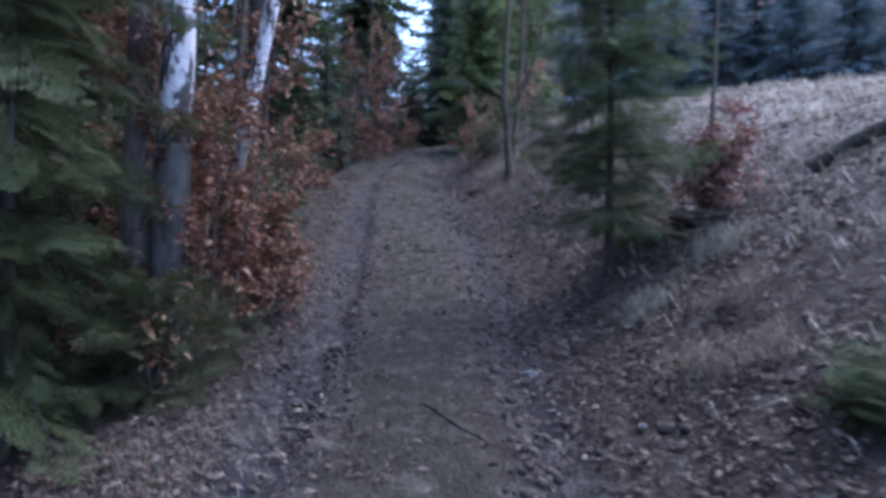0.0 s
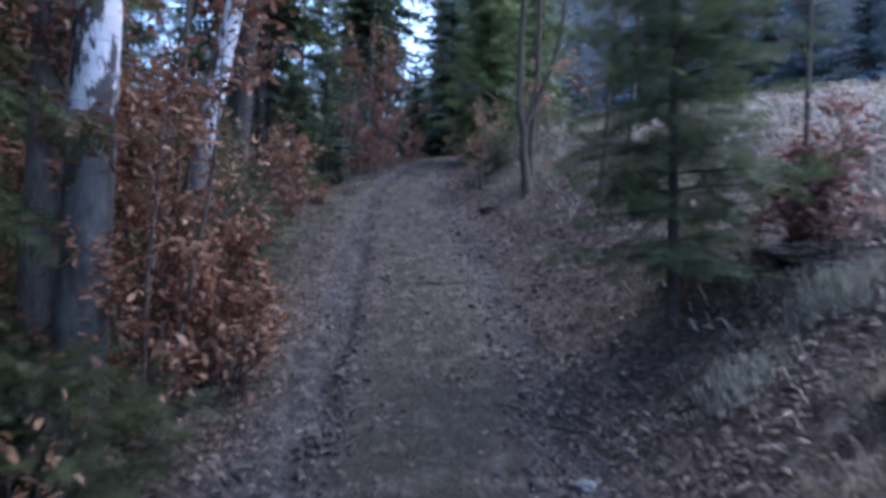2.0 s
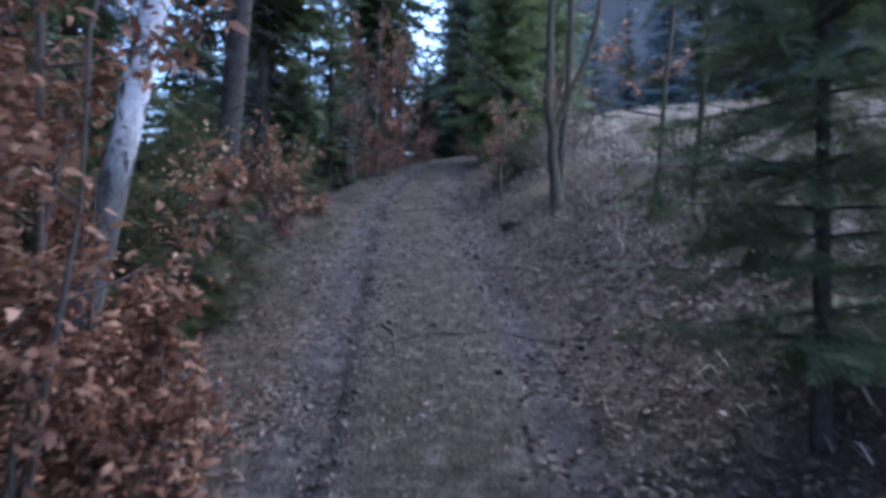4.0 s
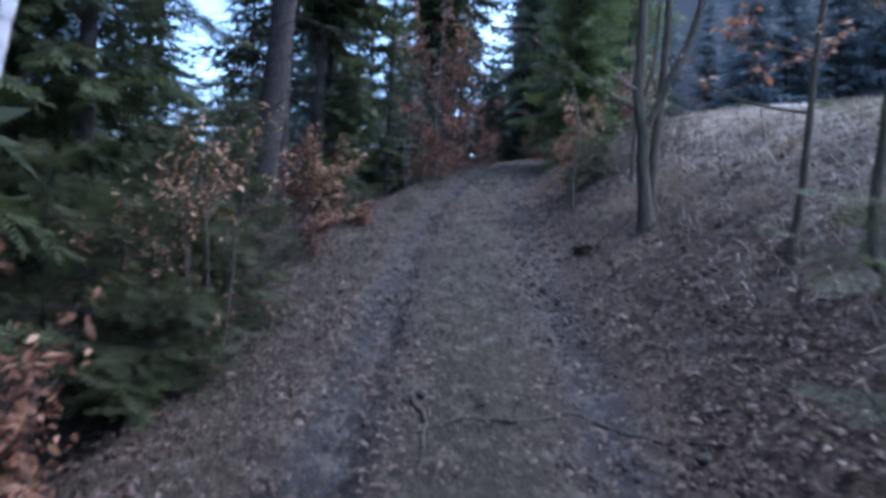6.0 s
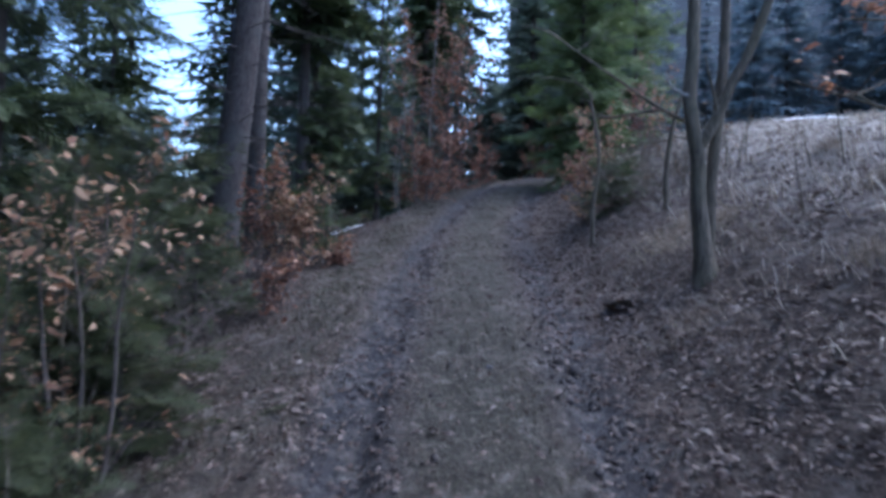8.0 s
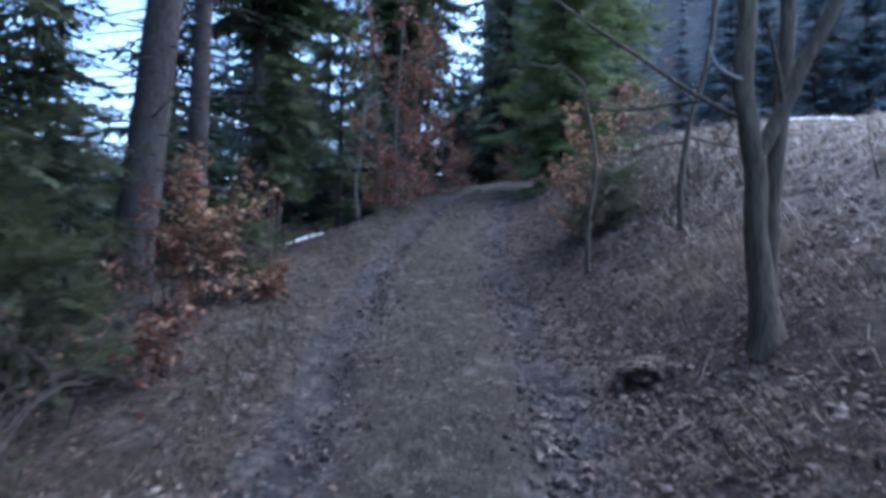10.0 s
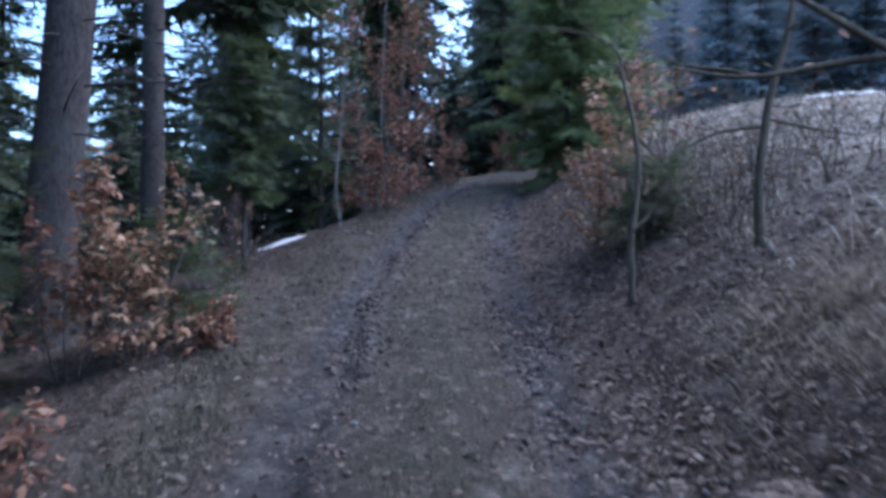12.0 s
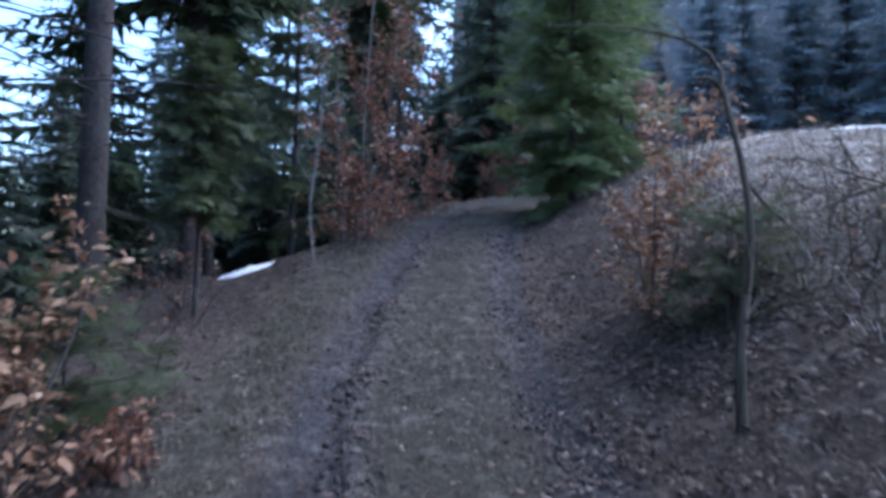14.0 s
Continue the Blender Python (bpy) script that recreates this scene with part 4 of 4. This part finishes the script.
def plant(models_, x, y, rng, lo=0.85, hi=1.15, gap=2.2):
    if any((x - a) ** 2 + (y - b) ** 2 < gap ** 2 for a, b in taken):
        return
    if models_ is youngs and y < 24 and abs((x + 0.6) * 15.8 + (y - 9) * 6.7) / 17.2 < 1.1:
        return
    taken.append((x, y))
    k = rng.uniform(lo, hi)
    if models_ is youngs and 17 < math.degrees(math.atan2(-x - 0.3, y - 6)) < 46:
        k = min(k, (0.28 * math.hypot(x, y - 9) + 3.2 - float(ground_z(x, y))) / 7.5)
    ob = copy_thing(models_[int(rng.integers(len(models_)))], pose(*spot(x, y, 0.1), 0, 0, float(rng.uniform(0, 360))))
    ob.scale = (k, k, k)


rng = np.random.default_rng(77)
# straight ahead, over the brow
for _ in range(75):
    x, y = rng.uniform(-14, 9), rng.uniform(29, 62)
    if x < 3.5 + (y - 29) * 0.25 and abs(x + 0.0575 * y) > 1.25:
        plant(models, x, y, rng, gap=2.4)
for _ in range(60):
    x, y = rng.uniform(-9, 5), rng.uniform(27, 44)
    if x < 0.5 + (y - 29) * 0.2:
        plant(youngs, x, y, rng, 0.7, 1.2, gap=1.7)
# downhill, leaving the open sky to the left of the straight trunks
for _ in range(150):
    x, y = rng.uniform(-40, -5.5), rng.uniform(-12, 50)
    bearing = math.degrees(math.atan2(-x - 0.3, y - 6))
    if not 20 < bearing < 44:
        plant(models, x, y, rng, gap=2.6)
for _ in range(150):
    x, y = rng.uniform(-24, -5.8), rng.uniform(6, 36)
    plant(youngs, x, y, rng, 0.7, 1.15, gap=1.8)
for x, y in ((2.5, 32), (3.4, 36.5), (0.8, 33), (-0.2, 34), (0.2, 38), (-0.3, 31.2), (1.8, 35)):
    plant(youngs, x, y, rng, 0.7, 1.1, gap=1.0)
for x, y in ((-9.5, 18), (-12, 22.5), (-8.3, 22), (-9.6, 23.6), (-7.2, 19.8), (-15, 26), (-13.5, 31), (-17, 33), (-19, 30), (-8.7, 18.4), (-10.6, 21), (-9.9, 19.3), (-11.6, 20.4), (-12.6, 24)):
    plant(slim, x, y, rng, 0.9, 1.25, gap=0.8)
for x, y in ((-6.6, 15.5), (-7.6, 17.4), (-8.2, 14.6), (-9.2, 16.4), (-6.9, 19.2), (-10.4, 20), (-8.9, 19.4), (-7.4, 13.4), (-11, 17.5), (-12.5, 19.5), (-7.6, 23), (-8.8, 25), (-10, 27), (-11.5, 29.2), (-12.6, 27.6), (-14, 33), (-9.4, 29.6)):
    plant(youngs, x, y, rng, 0.5 + 0.02 * max(0, y - 20), 0.75 + 0.02 * max(0, y - 20), gap=0.6)
for x, y in ((-3.6, 33), (-4.6, 36), (-5.0, 39), (-4.0, 41), (-6.0, 43), (-5.2, 45), (-3.2, 38.5), (-6.8, 47)):
    plant(youngs, x, y, rng, 1.0, 1.4, gap=1.0)
for x, y in ((-6.4, 28.5), (-7.5, 30.2), (-8.9, 33), (-5.8, 31)):
    plant(youngs, x, y, rng, 0.8, 1.0, gap=0.8)
for x, y in ((-1.8, 33), (-2.2, 37.5), (-2.4, 41.5), (-2.8, 46), (-3.1, 50), (-1.6, 35.5), (-2.9, 39)):
    plant(youngs, x, y, rng, 1.1, 1.35, gap=0.8)
for x, y in ((-6.2, 34), (-5.6, 38), (-5.6, 46), (-0.2, 47), (-4.4, 42), (-0.6, 40)):
    plant(models, x, y, rng, 0.8, 0.95, gap=1.5)
for x, y in ((-7.4, 31.5), (-8.6, 34), (-9.8, 32.5), (-11, 36), (-10.5, 29.5)):
    plant(models, x, y, rng, 0.8, 1.0, gap=1.3)
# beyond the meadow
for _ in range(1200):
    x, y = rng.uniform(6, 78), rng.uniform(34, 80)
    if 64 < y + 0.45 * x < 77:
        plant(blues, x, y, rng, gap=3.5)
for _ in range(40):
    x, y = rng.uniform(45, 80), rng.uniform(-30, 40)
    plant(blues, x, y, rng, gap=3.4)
# behind the walker: unseen trees, added to close the wood and hold off sky light
for _ in range(26):
    x, y = rng.uniform(-30, 12), rng.uniform(-40, -9)
    plant(models, x, y, rng, gap=3.2)


# ---- small things on the track and the bank ----
def lying_branch(name, pts, r0, r1, mat, label, seed, category="branch", lift=0.6):
    rng = np.random.default_rng(seed)
    x0, y0 = pts[0]
    base = thing(name, spot(x0, y0, 0), label, category)
    p = np.array(pts, float)
    s = np.concatenate(((0,), np.cumsum(np.linalg.norm(np.diff(p, axis=0), axis=1))))
    q = np.linspace(0, s[-1], max(8, int(s[-1] / 0.05)))
    xx, yy = np.interp(q, s, p[:, 0]), np.interp(q, s, p[:, 1])
    xx, yy = xx + rng.normal(0, 0.004, len(q)), yy + rng.normal(0, 0.006, len(q))
    rad = np.interp(q, (0, s[-1]), (r0, r1))
    zz = ground_z(xx, yy) + rad * lift
    g = Geo()
    g.tube(np.stack((xx - x0, yy - y0, zz - base.location.z), -1), rad, 8, 0.06, rng)
    part("wood", g, mat, base, "", True)
    return base


lying_branch("stick", ((-0.1, 3.32), (0.0, 3.24), (0.05, 3.16), (0.22, 2.98)), 0.014, 0.007, ROTTEN, "dark broken stick lying on the track", 201)
lying_branch("root", ((-0.62, 7.0), (-0.4, 7.12), (-0.1, 7.16), (0.12, 7.3), (0.3, 7.36), (0.55, 7.15), (0.85, 6.95)), 0.014, 0.009, ROTTEN, "thin dark root winding across the track", 202, "root", -0.2)
lying_branch("root", ((-0.68, 7.35), (-0.58, 7.15), (-0.54, 6.85)), 0.018, 0.012, ROTTEN, "dark root end sticking out of the rut", 203, "root", 0.2)
lying_branch("log", ((2.7, 4.75), (3.1, 4.6), (3.6, 4.3)), 0.06, 0.045, ROTTEN, "short mossy log lying on the meadow bank", 204, "log", 1.1)
lying_branch("stick", ((0.72, 10.15), (0.95, 10.5), (1.2, 10.75)), 0.008, 0.004, TWIG, "thin dead stick lying on the bank", 205)
lying_branch("stick", ((0.7, 11.3), (0.95, 11.6), (1.25, 11.8)), 0.007, 0.004, TWIG, "thin dead stick lying on the bank", 206)
lying_branch("stick", ((0.2, 4.6), (0.4, 4.55), (0.55, 4.5)), 0.012, 0.008, ROTTEN, "short dark stick on the track", 207)
lying_branch("stick", ((-2.0, 16.9), (-2.3, 17.3), (-2.75, 17.5)), 0.014, 0.006, PALE_TWIG, "pale dead stick at the track edge", 208)


def stone(x, y, size, seed, label):
    rng = np.random.default_rng(seed)
    bm = bmesh.new()
    bmesh.ops.create_icosphere(bm, subdivisions=3, radius=1)
    for v in bm.verts:
        n_ = noise.noise(v.co * 1.6 + Vector((seed, 0, 0)))
        v.co = Vector((v.co.x * size * 1.2, v.co.y * size * 0.9, v.co.z * size * 0.6)) * (1 + 0.35 * n_)
    me = bpy.data.meshes.new("stone")
    bm.to_mesh(me)
    bm.free()
    me.materials.append(STONE)
    ob = new("stone", me)
    ob.matrix_basis = pose(x, y, float(ground_z(x, y)) + size * 0.2, 0, 0, seed * 40)
    return tagged(ob, label, "stone")


stone(0.55, 3.93, 0.045, 1, "pale grey-blue stone lying in the track")
for i, (x, y, s_) in enumerate(((0.95, 3.0, 0.025), (-0.3, 5.9, 0.02), (0.4, 6.6, 0.022), (-0.45, 9.4, 0.02), (-1.1, 11.4, 0.022))):
    stone(x, y, s_, 2 + i, "small pale stone pressed into the track")


def snow_patch(x, y, rx, ry, seed, label, turn=0.0, high=0.06):
    n = 40
    xs = np.linspace(-1, 1, n)
    X, Y = np.meshgrid(xs, xs)
    r = np.hypot(X, Y)
    edge = 0.72 + 0.3 * wobble(X * 2, Y * 2, 0.8, seed) + 0.12 * wobble(X * 2, Y * 2, 0.25, seed + 1)
    c, s = math.cos(radians(turn)), math.sin(radians(turn))
    wx, wy = x + X * rx * c - Y * ry * s, y + X * rx * s + Y * ry * c
    h = np.clip(edge - r, -0.2, 0.3) / 0.3 * high
    Z = ground_z(wx, wy) + np.where(h > 0, np.sqrt(np.clip(h, 0, None) * high), h * 4)
    i = np.arange(n - 1)[:, None] * n
    j = np.arange(n - 1)[None, :]
    g = Geo()
    z0 = float(ground_z(x, y))
    g.add(np.stack((wx - x, wy - y, Z - z0), -1).reshape(-1, 3), np.stack((i + j, i + j + 1, i + n + j + 1, i + n + j), -1).reshape(-1, 4))
    ob = new("snow_patch", g.mesh("snow_patch", SNOW, True))
    ob.matrix_basis = pose(x, y, z0)
    return tagged(ob, label, "snow")


snow_patch(-4.6, 21.2, 0.62, 0.75, 3, "leftover patch of white snow on the slope", 20, 0.04)
snow_patch(7.4, 20.5, 5.0, 0.3, 5, "thin strip of old snow along the meadow's brow", -18, 0.07)

# undergrowth on the downhill edge
for i, (x, y) in enumerate(((-2.6, 9.5), (-2.7, 7.4), (-3.0, 7.0), (-3.3, 10.4), (-2.8, 10.1), (-3.5, 13.2), (-3.2, 14.0), (-3.6, 14.9), (-3.4, 15.8), (-4.3, 17.2))):
    tangle("bramble_bush", x, y, 411 + i, 0.6, 0.65, 10, TWIG, "tangle of thin grey twigs and sparse leaves", 30, LEAF_TAN if i % 2 else LEAF_BROWN, "brambles at the wood's edge")
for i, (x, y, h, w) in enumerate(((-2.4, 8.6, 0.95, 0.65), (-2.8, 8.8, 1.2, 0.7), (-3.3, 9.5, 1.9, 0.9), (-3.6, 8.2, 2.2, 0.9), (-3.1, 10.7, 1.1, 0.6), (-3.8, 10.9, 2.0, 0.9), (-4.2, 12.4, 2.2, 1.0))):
    spruce("spruce_sapling", x, y, 431 + i, h, 0.02 + 0.015 * h, 0.03, w, 2, int(6 + 3 * h), "dark young spruce with low spreading boughs at the wood's edge", NEEDLES_SHADED, sag=0.2, density=0.7, per=6, group="young spruces at the edge")
leafy_shrub("beech_shrub", -2.25, 8.1, 439, 1.45, 0.45, 3, 420, 0.05, LEAF_TAN, "young beech with pale tan withered leaves")


# ---- litter and grass ----
def stuff(name, geo, mat, label, category):
    return tagged(new(name, geo.mesh(name, mat)), label, category, kind="stuff")


def leaf_litter():
    rng = np.random.default_rng(301)
    n = 560000
    x, y = rng.uniform(-4.5, 8.0, n), rng.uniform(-2, 24, n)
    d = off_track(x, y)
    clump = (wobble(x, y, 0.5, 7.0) + wobble(x, y, 0.16, 9.0)) * 0.6 + 0.5
    want = np.interp(d, (-4.5, -2.2, -1.3, -1.0, -0.8, -0.62, -0.45, 0.0, 0.3, 0.46, 0.62, 0.8, 1.1, 3.0, 5.0, 8.0), (0.5, 0.65, 0.8, 0.75, 0.4, 0.5, 0.14, 0.1, 0.14, 0.55, 0.55, 0.85, 0.95, 0.8, 0.45, 0.0))
    keep = rng.uniform(0, 1, n) < want * (0.35 + 0.95 * clump) * np.interp(y, (-2, 0.5, 10, 20, 24), (0.1, 1, 0.9, 0.6, 0.1)) * np.where(d < -0.8, np.interp(y, (8.5, 10.5), (0.9, 0.25)), 1)
    x, y = x[keep], y[keep]
    m = len(x)
    e = 0.04
    z = ground_z(x, y)
    nrm = unit(np.stack((-(ground_z(x + e, y) - z) / e, -(ground_z(x, y + e) - z) / e, np.ones(m)), -1)) + rng.normal(0, 0.48, (m, 3))
    a = rng.uniform(0, 2 * np.pi, m)
    way = np.stack((np.cos(a), np.sin(a), rng.normal(0, 0.25, m)), -1)
    size = 0.035 * np.exp(rng.normal(0, 0.42, m)).clip(0.4, 2.2)
    mats = frames_from(way, nrm) * size[:, None, None] * np.array((1, 0.85, 1.3))[None, None, :]
    g = Geo()
    g.stamp(LEAF_V, LEAF_F, mats, np.stack((x, y, z + 0.006 + rng.uniform(0, 0.014, m)), -1))
    k = 24000
    x = rng.uniform(-2.2, 1.6, k)
    y = rng.uniform(1.0, 20, k)
    x = x + np.interp(y, *CENTRE)
    a = rng.uniform(0, 2 * np.pi, k)
    crumb = np.array(((0, 0, 0), (0.5, 0.28, 0.06), (1, 0, -0.03), (0.5, -0.28, 0.1)))
    mats = frames_from(np.stack((np.cos(a), np.sin(a), rng.normal(0, 0.3, k)), -1), rng.normal(0, 0.35, (k, 3)) + (0, 0, 1)) * (0.019 * np.exp(rng.normal(0, 0.4, k)))[:, None, None]
    g.stamp(crumb, np.array(((0, 1, 2), (0, 2, 3))), mats, np.stack((x, y, ground_z(x, y) + 0.006), -1))
    stuff("fallen_leaves", g, LITTER, "brown and pale fallen leaves covering bank and ruts", "leaves")


def blades(geo, rng, x, y, height, lean, width, combed=None):
    n = len(x)
    z = ground_z(x, y) - 0.01
    a = rng.uniform(0, 2 * np.pi, n)
    tilt = np.stack((np.cos(a), np.sin(a)), -1) * (lean * rng.uniform(0.3, 1.2, n))[:, None]
    if combed is not None:
        tilt = tilt + combed
    h = height * np.exp(rng.normal(0, 0.3, n))
    p0 = np.stack((x, y, z), -1)
    side = np.stack((-np.sin(a), np.cos(a), np.zeros(n)), -1) * (width * rng.uniform(0.6, 1.3, n))[:, None]
    mid = p0 + np.concatenate((tilt * (h * 0.4)[:, None], (h * 0.55)[:, None]), 1)
    tip = p0 + np.concatenate((tilt * h[:, None], (h * np.clip(1.0 - 0.45 * np.linalg.norm(tilt, axis=1), 0.12, 1))[:, None]), 1)
    v = np.stack((p0 - side, p0 + side, mid + side * 0.7, mid - side * 0.7, tip), 1).reshape(-1, 3)
    k = np.arange(n)[:, None] * 5
    geo.add(v, np.concatenate((k + (0, 1, 2), k + (0, 2, 3), k + (3, 2, 4)), 0))


def track_grass():
    rng = np.random.default_rng(302)
    n = 150000
    x, y = rng.uniform(-3, 2.2, n), rng.uniform(1.0, 22, n)
    d = off_track(x, y)
    want = np.exp(-((d + 0.06) / 0.42) ** 4) * 0.6 + np.exp(-((d + 1.35) / 0.38) ** 2) * np.interp(y, (6, 11), (0.35, 1)) + 0.07
    keep = rng.uniform(0, 1, n) < want * (wobble(x, y, 0.3, 3.0) * 0.9 + 0.5)
    g = Geo()
    blades(g, rng, x[keep], y[keep], np.interp(d[keep], (-1.2, -0.7), (0.065, 0.04)), 1.0, 0.003)
    stuff("track_grass", g, SHORT_GRASS, "short trodden grass along the middle of the track", "grass")


def meadow_grass():
    rng = np.random.default_rng(303)
    n = 120000
    x, y = 1.2 + rng.uniform(0, 1, n) ** 1.4 * 16, rng.uniform(-3.0, 34, n)
    d = off_track(x, y)
    want = np.interp(d, (1.3, 2.2, 3.5, 6), (0.04, 0.22, 0.8, 1))
    keep = rng.uniform(0, 1, n) < want * (wobble(x, y, 0.35, 5.0) * 0.9 + 0.6)
    g = Geo()
    blades(g, rng, x[keep], y[keep], 0.13, 0.9, 0.005, np.array((-0.7, -0.3)))
    stuff("meadow_grass", g, HAY, "pale flattened dry grass on the meadow bank", "grass")


def tuft(x, y, seed, n, high, spread, mat, label, comb=(-0.35, -0.3)):
    rng = np.random.default_rng(seed)
    g = Geo()
    blades(g, rng, x + rng.normal(0, spread, n), y + rng.normal(0, spread, n), high, 0.9, 0.0019, np.array(comb))
    z0 = float(ground_z(x, y))
    g.v = [v - np.array((x, y, z0)) for v in g.v]
    ob = new("grass_tuft", g.mesh("grass_tuft", mat))
    ob.matrix_basis = pose(x, y, z0)
    tagged(ob, label, "grass", kind="stuff")


def soil_clods():
    rng = np.random.default_rng(304)
    bm = bmesh.new()
    bmesh.ops.create_icosphere(bm, subdivisions=1, radius=1)
    v = np.array([q.co[:] for q in bm.verts])
    f = np.array([[q.index for q in p.verts] for p in bm.faces])
    bm.free()
    n = 7500
    y = rng.uniform(1.2, 22, n)
    side = rng.uniform(0, 1, n)
    off = np.where(side < 0.42, rng.normal(-0.64, 0.1, n), np.where(side < 0.92, rng.normal(0.48, 0.11, n), rng.uniform(0.8, 1.2, n)))
    x = np.interp(y, *CENTRE) + off
    x = x - wander(x, y)
    keep = wobble(x, y, 0.3, 2.0) + wobble(x * 0.2, y, 0.9, 6.0) > rng.uniform(-0.3, 0.6, n)
    x, y = x[keep], y[keep]
    m = len(x)
    g = Geo()
    for k in range(6):
        sel = np.arange(k, m, 6)
        vk = v * (1 + 0.28 * rng.standard_normal((len(v), 1)))
        mats = frames_from(rng.standard_normal((len(sel), 3)), rng.standard_normal((len(sel), 3))) * (np.interp(y[sel], (7, 11), (0.011, 0.01)) * np.exp(rng.normal(0, 0.5, len(sel))))[:, None, None]
        g.stamp(vk, f, mats, np.stack((x[sel], y[sel], ground_z(x[sel], y[sel]) + 0.004), -1))
    stuff("soil_clods", g, SOIL, "dark crumbled soil along the edges of the ruts", "soil")


leaf_litter()
soil_clods()
track_grass()
meadow_grass()
tuft(1.9, 4.4, 311, 900, 0.1, 0.11, PALE_GRASS, "pale green-grey tuft of grass on the bank")
tuft(1.33, 4.2, 312, 700, 0.09, 0.09, PALE_GRASS, "pale green-grey tuft of grass on the bank")
for i, (x, y) in enumerate(((-1.0, 2.3), (-0.85, 1.95), (-1.2, 2.75), (-1.25, 2.2), (-0.95, 3.1))):
    tuft(x, y, 360 + i, 420, 0.05, 0.16, BANK_GRASS, "short pale withered grass at the track edge")
for i, (x, y) in enumerate(((1.3, 3.2), (1.55, 3.0), (1.7, 3.6), (1.45, 11.0), (1.2, 11.4), (1.7, 9.2), (2.1, 8.2), (1.9, 6.2), (2.3, 10.2), (2.6, 11.6))):
    tuft(x, y, 320 + i, 420, 0.11, 0.09, BANK_GRASS, "tuft of dry yellowed grass on the bank")
for i, (x, y) in enumerate(((0.95, 10.95), (1.15, 11.15), (0.9, 11.45), (1.05, 11.75), (1.3, 10.75), (1.35, 11.5), (0.85, 9.6), (1.6, 11.9), (1.45, 10.2))):
    tuft(x, y, 340 + i, 300, 0.1, 0.17, BANK_GRASS, "long withered grass hanging down the bank", (-1.0, -0.3))


def ground_twigs():
    rng = np.random.default_rng(350)
    g = Geo()
    for _ in range(420):
        y = rng.uniform(1.2, 20)
        x = float(np.interp(y, *CENTRE)) + rng.choice((-1, 1)) * rng.uniform(0.3, 3.2)
        a, ln = rng.uniform(0, 6.28), rng.uniform(0.06, 0.3)
        s = np.linspace(0, 1, 5)
        px, py = x + s * ln * math.cos(a) + rng.normal(0, 0.008, 5), y + s * ln * math.sin(a) + rng.normal(0, 0.008, 5)
        g.tube(np.stack((px, py, ground_z(px, py) + 0.012), -1), rng.uniform(0.0018, 0.0045) * (1.1 - 0.6 * s), 4)
    stuff("ground_twigs", g, TWIG, "thin fallen twigs scattered among the leaves", "twigs")


ground_twigs()
